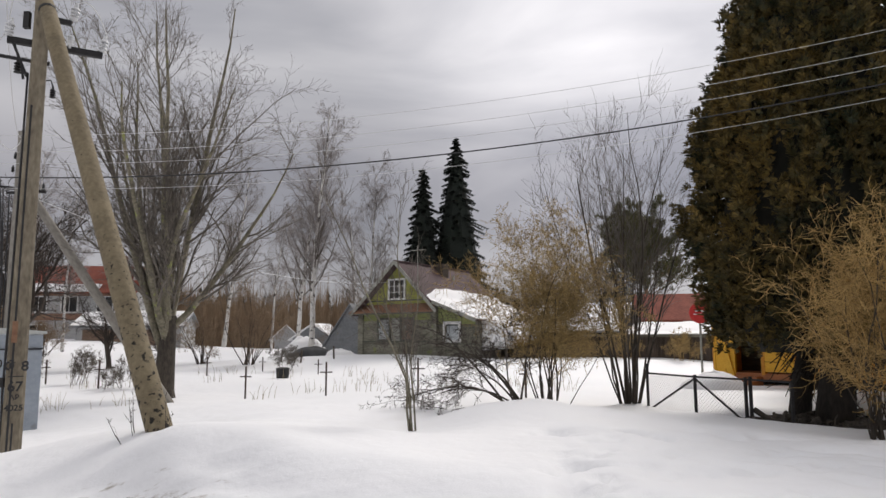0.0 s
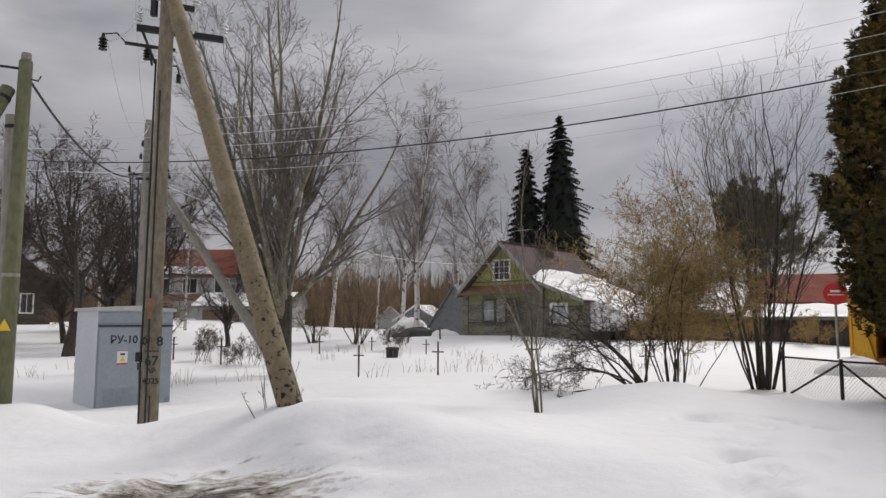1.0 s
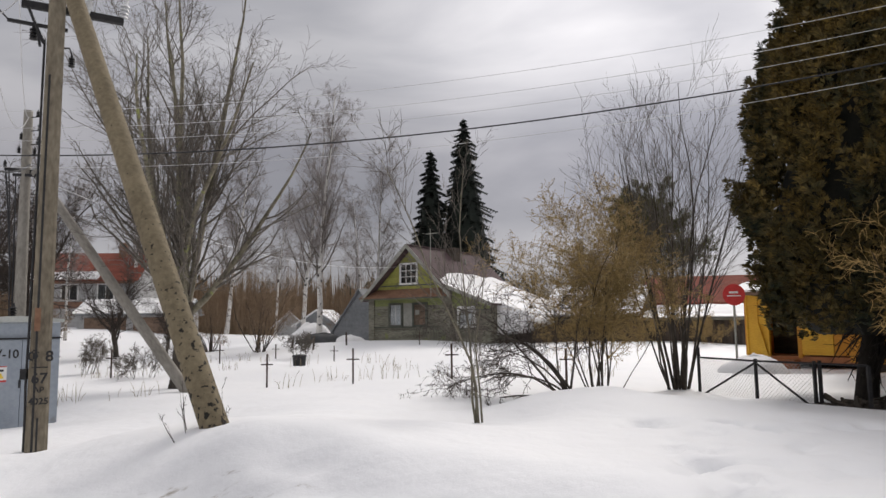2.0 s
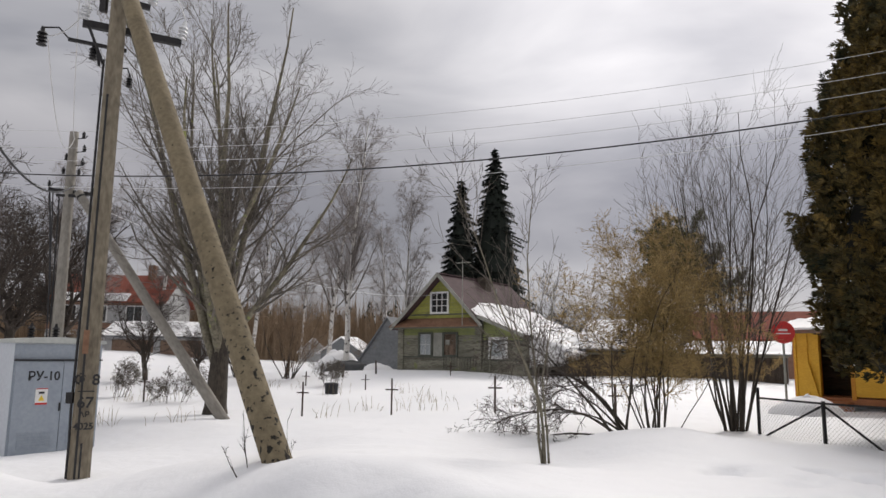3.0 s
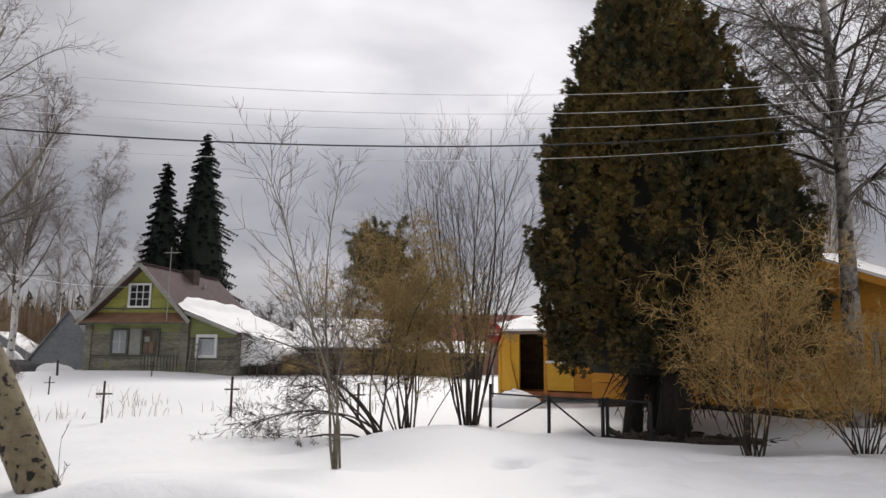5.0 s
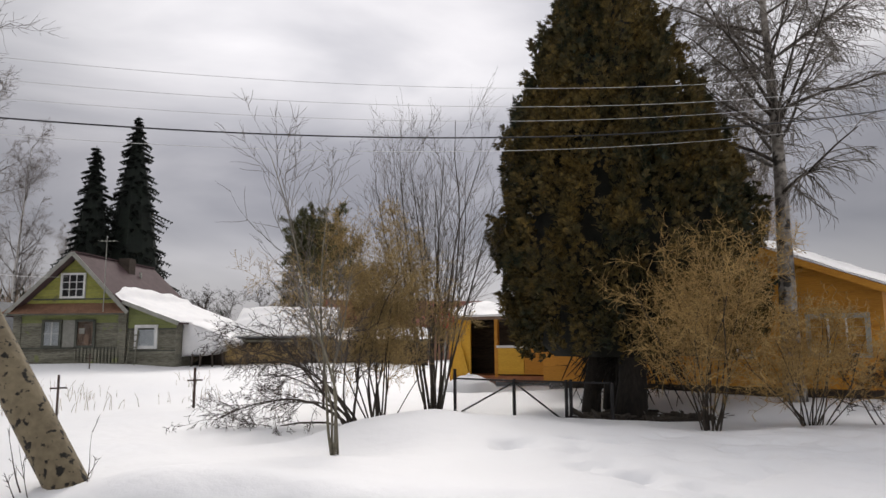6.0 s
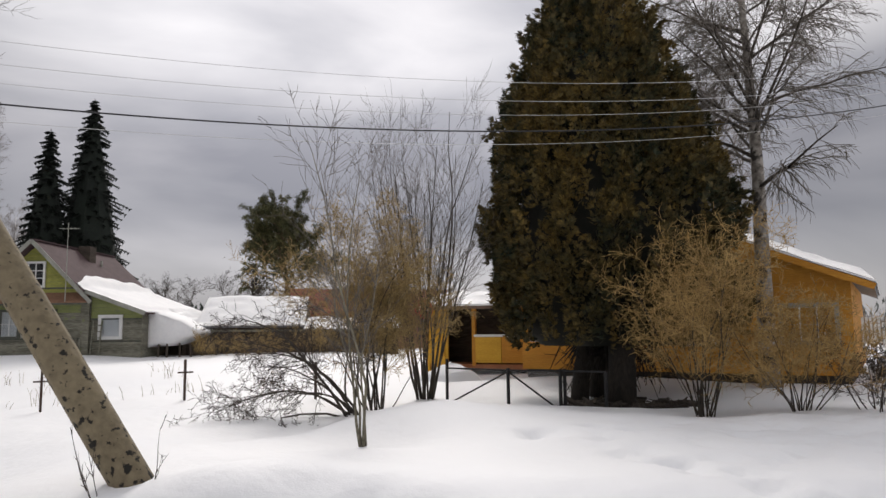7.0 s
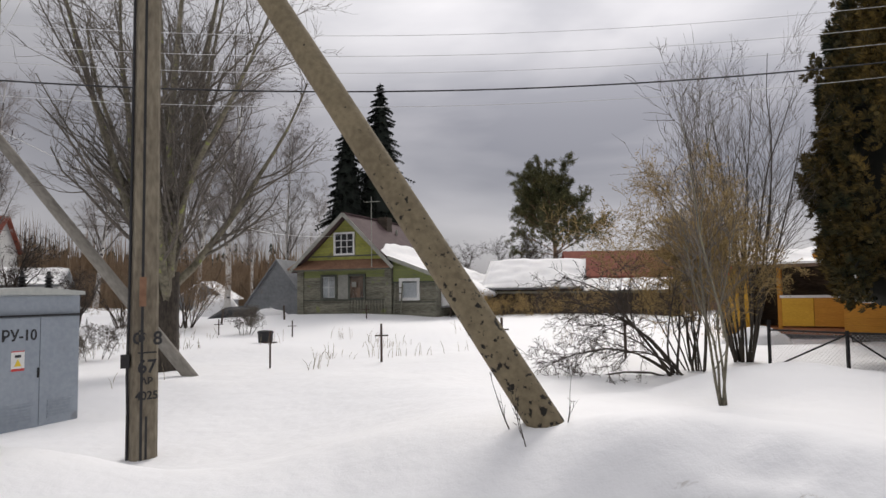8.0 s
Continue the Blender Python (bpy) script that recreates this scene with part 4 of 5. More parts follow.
def utility_pole():
    px, py = -7.08, 11.9
    p = thing("utility_pole", pose(px, py, -0.5), "concrete power pole with crossarms, insulators and painted marks in snow", "utility pole")
    body = Shape()
    ring = []
    secs = [(0, .152), (1.2, .148), (3.2, .138), (6.2, .126), (9.2, .115)]
    shape = [(-1, -.72), (-.72, -.95), (.72, -.95), (1, -.72), (1, .72), (.72, .95), (-.72, .95), (-1, .72)]
    rz = radians(30)
    for zz, r in secs:
        ring += [(r * (a * math.cos(rz) - b * math.sin(rz)), r * (a * math.sin(rz) + b * math.cos(rz)), zz) for a, b in shape]
    k = len(shape)
    body.add(ring, [(i * k + j, i * k + (j + 1) % k, (i + 1) * k + (j + 1) % k, (i + 1) * k + j) for i in range(len(secs) - 1) for j in range(k)] + [tuple((len(secs) - 1) * k + j for j in range(k))])
    part("shaft", body, CONCRETE, p, "stained tapering concrete shaft")
    a, b = Vector((-.40 - .05, -.22, 7.25)), Vector((.84, .52, 7.25))
    part("crossarm", Shape().beam(a, b, 0.09, 0.11), BLACKMETAL, p, "black steel crossarm")
    part("crossarm", Shape().beam((-.42, -.2, 8.38), (.12, .1, 8.38), 0.09, 0.11), BLACKMETAL, p)
    part("bracket", Shape().beam((-.62, -.28, 6.95), (.16, .05, 6.9), 0.05, 0.05), BLACKMETAL, p)
    part("brace", Shape().beam((-.35, -.2, 7.2), (-.1, -.16, 6.6), 0.04, 0.04), BLACKMETAL, p)
    part("brace", Shape().beam((-.2, -.2, 6.9), (-.15, -.17, 6.55), 0.04, 0.04), BLACKMETAL, p)
    part("bracket", Shape().beam((.1, .05, 7.75), (.42, .2, 7.72), 0.07, 0.09), BLACKMETAL, p)
    part("bracket", Shape().beam((-.2, -.1, 7.8), (-.2, -.1, 7.5), 0.1, 0.08), BLACKMETAL, p)
    for at in ((-.42, -.25, 7.3), (.84, .5, 7.3), (.45, .2, 7.78)):
        insulator(p, at, (0.15, 0.0, 1.0), 1.25)
    insulator(p, (.4, .22, 7.5), (0, 0, -1), 0.9)
    insulator(p, (-.95, -.42, 6.78), (0, 0, 1), 1.2, BLACKMETAL)
    insulator(p, (-.28, -.135, 6.67), (0, 0, 1), 1.0, BLACKMETAL)
    part("arm", Shape().tube([(-.62, -.28, 6.97), (-.75, -.33, 7.12), (-.95, -.42, 7.08)], [.014] * 3, 5), BLACKMETAL, p)
    part("arm", Shape().tube([(.08, .04, 6.6), (.18, .09, 6.62), (.22, .1, 6.5)], [.014] * 3, 5), BLACKMETAL, p)
    insulator(p, (.22, .1, 6.3), (0, 0, 1), 0.8, BLACKMETAL)
    for a, b, sg in (((-.95, -.42, 6.95), (-.45, -.25, 7.35), .12), ((-.42, -.25, 7.6), (-.38, -.2, 8.4), .05), ((.45, .2, 8.05), (.9, .55, 7.6), -.3)):
        part("jumper", Shape().tube(sagging(a, b, sg, 12), [0.009] * 12, 5), WIRE, p, "looped bare jumper wire")
    part("down_cable", Shape().tube([(-.135, -.075, 6.7), (-.138, -.075, 4.0), (-.145, -.08, 2.2), (-.155, -.085, 1.2), (-.145, -.08, .8), (-.145, -.08, 0.2)], [0.018] * 6, 6), CABLE, p, "black cable running down the pole")
    part("clamp", Shape().box(-.22, -.12, -.14, -.05, 1.32, 1.48), BLACKMETAL, p)
    # painted marks face the road
    def mark(body_text, size, z):
        d = Vector((math.sin(rz), -math.cos(rz), 0)) * 0.1465
        return lettering("painted_mark", body_text, size, pose(d.x, d.y, z, 90, 0, 30), INK, p, "black painted mark")

    mark("Ф 8", 0.22, 1.66)
    mark("67", 0.22, 1.33)
    mark("АР", 0.11, 1.16)
    mark("4025", 0.135, 0.99)
    d = Vector((math.sin(rz), -math.cos(rz), 0)) * 0.146
    part("painted_line", Shape().box(-.11, .11, -.003, .003, -.008, .008, pose(d.x, d.y, 1.50, 0, 0, 30)), INK, p)
    part("rust_stain", Shape().box(-.1, -.02, -.002, .002, 0, .35, pose(d.x * .99, d.y * .99, 2.05, 0, 0, 30)), RUSTROOF, p, "red-brown paint patch")
    # narrow dark strip up the shaft's left front edge
    gl = Vector((-math.cos(rz), -math.sin(rz), 0)) * .06 + d * .985
    part("left_strip", Shape().box(-.016, .016, -.003, .003, 0, 6.0, pose(gl.x, gl.y, .1, -0.22, 0, 30)), INK, p, "dark strip along the left front edge")
    part("crack", Shape().box(-.015, .012, -.002, .002, 0, .5, pose(d.x * 1.005, d.y * 1.005, .25, 0, 0, 30)), INK, p)


def pole_strut(name, a, b, r0, r1, mat, label):
    a, b = Vector(a), Vector(b)
    m = Matrix.Translation(a) @ (b - a).to_track_quat("Z", "Y").to_matrix().to_4x4()
    L = (b - a).length
    pts = [(0, 0, L * t) for t in np.linspace(0, 1, 12)]
    t = thing(name, m, label, "pole")
    part("shaft", Shape().tube(pts, [r0 + (r1 - r0) * q for q in np.linspace(0, 1, 12)], 10), mat, t, smooth=True)
    part("clamp_band", Shape().tube([(0, 0, L - .22), (0, 0, L - .16)], [r1 * 1.06, r1 * 1.06], 10), BLACKMETAL, t, "black steel band")


utility_pole()
pole_strut("pole_strut", (-2.89, 8.13, -0.136), (-6.86, 11.62, 7.35), 0.155, 0.135, FLAKED, "thick slanting pole brace with flaking dark patches")


def mossy_pole():
    p = thing("mossy_pole", pose(-8.04, 9.7, -0.1), "mossy green-grey pole with yellow warning triangle", "utility pole")
    part("shaft", Shape().tube([(0, 0, 0), (.02, .0, 5.5)], [.125, .095], 9), GREENPOLE, p, smooth=True)
    part("cap", Shape().tube([(.02, 0, 5.5), (.02, 0, 5.62)], [.075, .07], 9), GREYPOLE, p)
    q = pose(.05, -.118, 1.55, 90, 0, 20)
    part("warning_triangle", Shape().add([q @ Vector(v) for v in ((-.09, -.08, 0), (.09, -.08, 0), (0, .09, 0), (-.09, -.08, .004), (.09, -.08, .004), (0, .09, .004))], [(0, 2, 1), (3, 4, 5), (0, 1, 4, 3), (1, 2, 5, 4), (2, 0, 3, 5)]), SIGNYELLOW, p, "yellow warning triangle")
    part("band", Shape().tube([(0, 0, 2.25), (0, 0, 2.3)], [.125, .125], 10), FASCIA, p)
    part("hook", Shape().tube([(.02, 0, 5.25), (.2, .05, 5.2), (.24, .06, 5.28)], [.012] * 3, 5), BLACKMETAL, p)


mossy_pole()
pole_strut("pole_strut", (-8.6, 7.2, -0.1), (-8.2, 9.6, 4.95), 0.12, 0.10, GREENPOLE, "mossy slanting pole brace beside a pole")
pole_strut("old_pole", (-8.5, 10.25, -0.2), (-8.66, 10.25, 4.75), 0.12, 0.10, GREYPOLE, "grey weathered pole stub beside a mossy pole")


def far_pole():
    p = thing("far_utility_pole", pose(-12.62, 20.5, -0.5), "grey power pole carrying cables and many small insulators", "utility pole")
    part("shaft", Shape().tube([(0, 0, 0), (-.06, 0, 8.3)], [.18, .12], 9), GREYPOLE, p, smooth=True)
    part("crossarm", Shape().beam((-.65, 0, 6.62), (.75, 0, 6.45), 0.07, 0.09), BLACKMETAL, p)
    part("crossarm", Shape().beam((-.35, -.1, 6.42), (.5, -.1, 6.38), 0.05, 0.08), BLACKMETAL, p)
    for x, z in ((-.62, 6.66), (.7, 6.5), (.2, 7.0), (-.25, 7.05), (.28, 7.3), (.3, 7.7), (.25, 8.1), (-.2, 7.45)):
        insulator(p, (x, -.05, z), (0, 0, 1), 0.8, BLACKMETAL)
    for z in (7.0, 7.3, 7.7, 8.1):
        part("hook", Shape().tube([(-.05, 0, z), (.3, -.05, z), (.36, -.05, z + .08)], [.014] * 3, 5), BLACKMETAL, p)
    part("hanging_cable", Shape().tube(sagging((-.6, -.05, 6.6), (-.25, -.15, 3.6), -.2, 10), [.025] * 10, 5).tube(sagging((-.5, -.05, 6.6), (-.2, -.18, 2.4), -.3, 10), [.018] * 10, 5).tube(sagging((-.3, -.05, 6.4), (-.1, -.18, 1.4), -.2, 10), [.02] * 10, 5), CABLE, p, "bundle of black cables")


far_pole()
pole_strut("pole_strut", (-7.25, 19.2, -0.35), (-12.35, 20.4, 6.0), 0.15, 0.115, GREYPOLE, "grey slanting pole brace by a bare tree")


def overhead(name, dz, dy, r, mat, label, x0=-12.6, x1=22.0, sag=1.0):
    pts = []
    for x in np.linspace(x0, x1, 60):
        pts.append((x, 12.49 - 0.2082 * x + dy, 4.878 + 0.054 * x + 0.0068 * sag * x * x + dz))
    single(name, Shape().tube(pts, [r] * len(pts), 5), mat, label, "wire", smooth=True, group="overhead lines")


overhead("power_cable", 0.0, 0.0, 0.013, CABLE, "thick black twisted overhead cable")
for _z, _y in ((0.97, 0.25), (0.52, -0.1), (0.32, 0.1), (-0.2, 0.15)):
    overhead("power_wire", _z, _y, 0.0042, WIRE, "thin grey overhead wire")
single("service_cable", Shape().tube(sagging((-8.02, 9.72, 5.2), (-12.5, 20.4, 6.2), 0.75, 24), [0.022] * 24, 6), CABLE, "black sagging service cable between poles", "wire")
single("service_cable", Shape().tube(sagging((-8.04, 9.7, 5.28), (-16.0, 2.0, 6.0), 0.35, 20), [0.02] * 20, 6), CABLE, "black overhead service cable from a mossy pole", "wire")
for _a in ((-7.6, 11.6, 8.0), (-7.95, 11.5, 6.4)):
    single("drop_wire", Shape().tube(sagging(_a, (-12.6, 20.4, 7.6), 0.9, 20), [0.008] * 20, 5), WIRE, "thin drop wire between poles", "wire")
single("drop_wire", Shape().tube(sagging((-6.7, 12.1, 7.55), (5, -6, 9.2), 0.3, 12), [0.007] * 12, 5), WIRE, "thin bare wire leaving the crossarm", "wire")
single("garden_wire", Shape().tube(sagging((-12.5, 20.5, 5.9), (-2.9, 37.3, 4.6), 0.9, 24), [0.01] * 24, 5), WIRE, "thin wire running to the green house", "wire")


def cabinet():
    c = thing("switch_cabinet", pose(-9.65, 14.10, -0.5, 0, 0, math.degrees(math.atan2(1.38, .90))), "grey steel switchgear cabinet with lettering and warning plate", "cabinet")
    W, D, H = 1.65, 1.1, 2.22
    # body in the lightened copy of the paint, as the lit sides
    part("body", Shape().box(0, W, 0, D, 0, H, bevel=0.012), CABLITSIDE, c)
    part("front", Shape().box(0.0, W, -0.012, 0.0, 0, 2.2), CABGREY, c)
    part("roof", Shape().prism([(-.05, H), (W + .05, H), (W + .04, H + .06), (W / 2, H + .12), (-.04, H + .06)], -.08, D + .06), CABROOF, c, "pale flat metal roof")
    for x0, x1 in ((0.03, .90), (.91, 1.62)):
        door = part("door", Shape().box(x0, x1, -0.04, -0.012, 0.06, 1.88, bevel=0.006), CABGREY, c)
        lv = Shape()
        for i in range(6):
            lv.box(x0 + .14, x1 - .12, -0.052, -0.04, 0.30 + i * .05, 0.325 + i * .05)
        part("louvre", lv, CABGREY, door, kind="stuff")
    part("drip_strip", Shape().box(0.0, W, -0.07, -0.012, 1.89, 1.915), INK, c)
    part("handle", Shape().box(.865, .885, -0.065, -0.04, .95, 1.1), BLACKMETAL, c)
    lettering("lettering", "РУ-10", 0.23, pose(0.55, -0.0425, 1.60, 90, 0, 0), INK, c, "black stencilled letters")
    sign = part("warning_plate", Shape().box(.42, .64, -0.046, -0.04, 1.08, 1.38), SIGNWHITE, c, "white warning plate with red border")
    for z0, z1 in ((1.365, 1.38), (1.08, 1.115)):
        part("border", Shape().box(.42, .64, -0.049, -0.046, z0, z1), SIGNRED, sign)
    part("symbol", Shape().add([(.47, -.05, 1.15), (.59, -.05, 1.15), (.53, -.05, 1.26), (.47, -.046, 1.15), (.59, -.046, 1.15), (.53, -.046, 1.26)], [(0, 1, 2), (5, 4, 3), (0, 3, 4, 1), (1, 4, 5, 2), (2, 5, 3, 0)]), SIGNYELLOW, sign)
    part("bar", Shape().box(.48, .58, -0.049, -0.046, 1.28, 1.32), INK, sign)
    for x in (.42, .88, 1.36):
        insulator(c, (x, .35, H + .1), (0, 0, 1), 1.1, BLACKMETAL, "bushing")


cabinet()


# ---- fence remains, gate, sign, bin ----
def cross_post(x, y, h, first=[]):
    m = pose(x, y, ground_z(x, y) - 0.1, 0, 0, 5)
    if not first:
        c = thing("fence_post", m, "thin rusty iron fence post with a short cross bar", "fence post", "fence posts in the snow")
        part("post", Shape().box(-.022, .022, -.022, .022, 0, 1.0), RUSTMETAL, c)
        part("cross_bar", Shape().box(-.16, .16, -.03, -.018, .70, .735), RUSTMETAL, c)
        first.append(c)
        c.scale = (1, 1, h)
        return c
    c = copy_thing(first[0], m)
    c.scale = (1, 1, h)
    return c


for _x, _y, _h in ((-3.22, 19.27, .98), (-5.79, 20.68, 1.02), (-.69, 17.9, .95), (1.9, 17.1, .9), (-8.6, 22.2, 1.0), (-11.4, 23.4, 1.0), (-14.0, 24.9, .95), (-16.4, 26.0, .9),
                   (-9.6, 28.5, .85), (-5.2, 28.8, .7), (-7.9, 30.5, .7), (-2.0, 33.5, .7)):
    cross_post(_x, _y, _h)
for _x, _y in ((-6.9, 33.5), (-5.5, 34.5), (-8.2, 35.0), (2.4, 34.6), (2.9, 34.4), (3.3, 34.1), (3.8, 34.2), (2.1, 34.9), (4.3, 33.8)):
    single("stake", Shape().tube([(0, 0, -.2), (.03, 0, .6)], [.05, .04], 6), BARNBOARD, "short dark wooden stake standing in snow", "stake", pose(_x, _y, ground_z(_x, _y), 3, 4, _x * 40), "wooden stakes")

def picket_fence(m, n):
    f = thing("picket_fence", m, "white picket fence beyond the yellow house", "fence")
    for i in range(n):
        part("picket", Shape().box(i * .12, i * .12 + .07, -.02, 0, 0, .92), WHITEWOOD, f)
    for z in (.18, .5):
        part("rail", Shape().box(-.05, n * .12, 0.003, .05, z, z + .07), GREYBOARD, f)


picket_fence(pose(17.16, 13.82, 1.00, 0, 0, -35), 34)
b = thing("black_bin", pose(-6.07, 26.4, ground_z(-6.07, 26.4) - .05), "black plastic bin half sunk in the snow", "bin")
part("tub", Shape().lathe([(.22, 0), (.245, .36), (.26, .37), (.26, .40), (.235, .41)], (0, 0, 0), 14), BLACKBIN, b, smooth=False)
part("lid", Shape().lathe([(.25, .41), (.24, .43), (.1, .45)], (0, 0, 0), 14), BLACKBIN, b)


def gate():
    g = thing("chain_link_gate", pose(4.36, 15.57, 0.0), "black framed chain-link gate bent open in snow", "gate")
    pts = [Vector((0, 0, 0)), Vector((.48, -1.56, 0)), Vector((1.06, -2.5, 0)), Vector((1.5, -3.3, 0))]
    zt, zb = .84, -.05

    def bar(a, b, w=.035):
        return Shape().beam(a, b, w, w)
    for i, q in enumerate(pts[:3]):
        part("gate_post", bar(q + Vector((0, 0, -.2)), q + Vector((0, 0, zt + (.2 if i in (0,) else .04))), .05), BLACKMETAL, g)
    part("gate_post", bar(pts[2] + Vector((.06, -.06, -.2)), pts[2] + Vector((.06, -.06, zt + .05)), .05), BLACKMETAL, g)
    part("gate_post", bar(pts[3] + Vector((0, 0, -.2)), pts[3] + Vector((0, 0, zt)), .05), BLACKMETAL, g)
    for i in range(3):
        part("top_rail", bar(pts[i] + Vector((0, 0, zt)), pts[i + 1] + Vector((0, 0, zt))), BLACKMETAL, g)
        part("bottom_rail", bar(pts[i] + Vector((0, 0, zb + .12)), pts[i + 1] + Vector((0, 0, zb + .12))), BLACKMETAL, g)
    part("brace", bar(pts[0] + Vector((0, 0, zb + .1)), pts[1] + Vector((0, 0, zt - .03)), .03), BLACKMETAL, g)
    part("brace", bar(pts[1] + Vector((0, 0, zt - .03)), pts[2] + Vector((0, 0, zb + .1)), .03), BLACKMETAL, g)
    mesh = Shape()
    for i in range(2):
        a, bq = pts[i], pts[i + 1]
        L = (bq - a).length
        d = (bq - a) / L
        hgt = zt - zb - .12
        n = int((L + hgt) / .075)
        for s in range(n):
            o = s * .075
            u0, v0 = (o, 0.0) if o < L else (L, o - L)
            u1, v1 = (o - hgt, hgt) if o > hgt else (0.0, o)
            mesh.beam(a + d * u0 + Vector((0, 0, zb + .12 + v0)), a + d * u1 + Vector((0, 0, zb + .12 + v1)), .004, .004)
            mesh.beam(a + d * (L - u0) + Vector((0, 0, zb + .12 + v0)), a + d * (L - u1) + Vector((0, 0, zb + .12 + v1)), .004, .004)
    part("wire_mesh", mesh, WIRE, g, "thin wire mesh", kind="stuff")


gate()
s = thing("round_sign", pose(8.02, 22.48, 0.0, 0, 0, -8), "round red sign with white bars on a grey post", "sign")
part("post", Shape().tube([(0, .04, -.2), (0, .04, 2.6)], [.035, .035], 8), FASCIA, s)
part("disc", Shape().lathe([(.31, -.006), (.33, 0), (.31, .006)], (0, 0, 2.37), 28, (0, 1, 0)), SIGNRED, s)
part("bar", Shape().box(-.14, .12, -.014, -.008, 2.41, 2.47).box(-.2, .2, -.014, -.008, 2.32, 2.35), SIGNWHITE, s)
# snow heap and covered junk by the house and the porch


def heap(name, x, y, rx, ry, h, mat, label, cat, seed):
    vs, fs = [], []
    nu, nv = 22, 9
    z0 = ground_z(x, y) - 0.12
    for j in range(nv + 1):
        for i in range(nu):
            a, t = 2 * math.pi * i / nu, j / nv
            k = 1 + 0.25 * noise.noise((math.cos(a) * 1.3 + seed, math.sin(a) * 1.3, t * 2))
            r = math.cos(t * math.pi / 2) if j < nv else 0.0
            vs.append((rx * r * k * math.cos(a), ry * r * k * math.sin(a), (h + .12) * math.sin(t * math.pi / 2) * (0.9 + .2 * noise.noise((a, t * 3, seed)))))
    fs = [(j * nu + i, j * nu + (i + 1) % nu, (j + 1) * nu + (i + 1) % nu, (j + 1) * nu + i) for j in range(nv) for i in range(nu)]
    single(name, Shape().add(vs, fs), mat, label, cat, pose(x, y, z0), smooth=True)


heap("snow_mound", 7.5, 20.1, .9, .9, .55, ROOF_SNOW, "shovelled white snow heap before the porch", "snow", 3)
heap("tarpaulin_heap", -7.9, 41.5, 1.5, 1.1, .6, TARP, "dark tarpaulin covered pile beside the house", "pile", 5)
heap("snow_mound", -6.3, 41.2, 1.0, .8, .4, ROOF_SNOW, "rounded snow heap beside a covered pile", "snow", 9)
heap("snow_mound", -9.5, 47, 1.6, 1.2, 1.3, ROOF_SNOW, "large white snow heap behind the garden", "snow", 12)


def brush_heap(x, y, rx, ry, h, n, seed):
    rng = np.random.default_rng(seed)
    z0 = ground_z(x, y)
    s = Shape()
    for i in range(n):
        q = np.array([rng.normal(0, rx * .45), rng.normal(0, ry * .45), rng.uniform(0, h) - .03])
        d = norm(np.array([rng.normal(), rng.normal(), rng.normal(0, .15)])) * rng.uniform(.15, .42)
        r = rng.choice([.008, .014, .03, .055])
        s.tube([q - d, q + rng.normal(0, .03, 3), q + d], [r, r * .9, r * .6], 5)
    single("brush_heap", s, BARK, "tangled heap of dark cut branches beneath the evergreen", "brushwood", pose(x, y, z0), kind="stuff")


def norm(v):
    return v / (np.linalg.norm(v) + 1e-12)


brush_heap(6.5, 12.9, 1.1, .6, .16, 110, 15)
brush_heap(7.3, 11.9, 1.1, .5, .14, 90, 18)
heap("stump", 1.5, 12.7, .35, .25, .12, DARKLOG, "dark wet hole beside the bush", "stump", 22)


# ---- trees and shrubs ----
def grow(rng, p, d, L, r, lev, P, out):
    n = P["seg"][lev]
    pts, rads = [p], [r]
    for i in range(n):
        d = norm(d + rng.normal(0, P["wob"][lev], 3) + np.array([0, 0, P["trop"][lev]]))
        p = p + d * L / n
        pts.append(p)
        rads.append(r * (1 - (1 - P["tip"][lev]) * (i + 1) / n))
    out[lev].append((pts, rads))
    if lev + 1 < len(P["seg"]):
        lo, hi = P["n"][lev]
        for k in range(int(rng.integers(lo, hi + 1))):
            f = rng.uniform(P["from"][lev], 1.0)
            i = min(n - 1, int(f * n))
            q = pts[i] + (pts[i + 1] - pts[i]) * (f * n - i)
            t = norm(pts[i + 1] - pts[i])
            side = norm(np.cross(t, rng.normal(0, 1, 3)))
            a = radians(rng.uniform(*P["ang"][lev]))
            cd = norm(t * math.cos(a) + side * math.sin(a))
            cl = L * rng.uniform(*P["ratio"][lev]) * (1.15 - P.get("taper", .5) * f)
            if lev == 0:
                cl *= 1.0 - P.get("dome", 0.0) * a
            cr = max(P["rmin"], rads[i] * P["rr"][lev])
            grow(rng, q, cd, cl, cr, lev + 1, P, out)


def branch_shape(items, sides):
    s = Shape()
    for pts, rads in items:
        s.tube(pts, rads, sides, cap=False)
    return s


MAPLE = dict(seg=[5, 9, 5, 4, 3], wob=[.04, .055, .12, .16, .2], trop=[.05, .055, .07, .06, .05], tip=[.6, .16, .25, .3, .5], n=[(12, 12), (13, 15), (8, 10), (4, 5)],
             ang=[(6, 50), (22, 45), (25, 50), (25, 55)], ratio=[(4.2, 4.9), (.24, .42), (.28, .48), (.35, .6)], rr=[.46, .42, .45, .6], rmin=.0055, taper=.45, dome=.34)
MAPLE["from"] = [.45, .12, .15, .2]
BIRCH = dict(seg=[12, 6, 5, 4], wob=[.03, .10, .16, .2], trop=[.02, .10, -.04, -.14], tip=[.12, .2, .3, .5], n=[(38, 42), (12, 14), (8, 10)], ang=[(25, 50), (25, 55), (20, 50)],
             ratio=[(.22, .34), (.3, .5), (.4, .7)], rr=[.35, .45, .55], rmin=.006, taper=.7)
BIRCH["from"] = [.22, .15, .1]
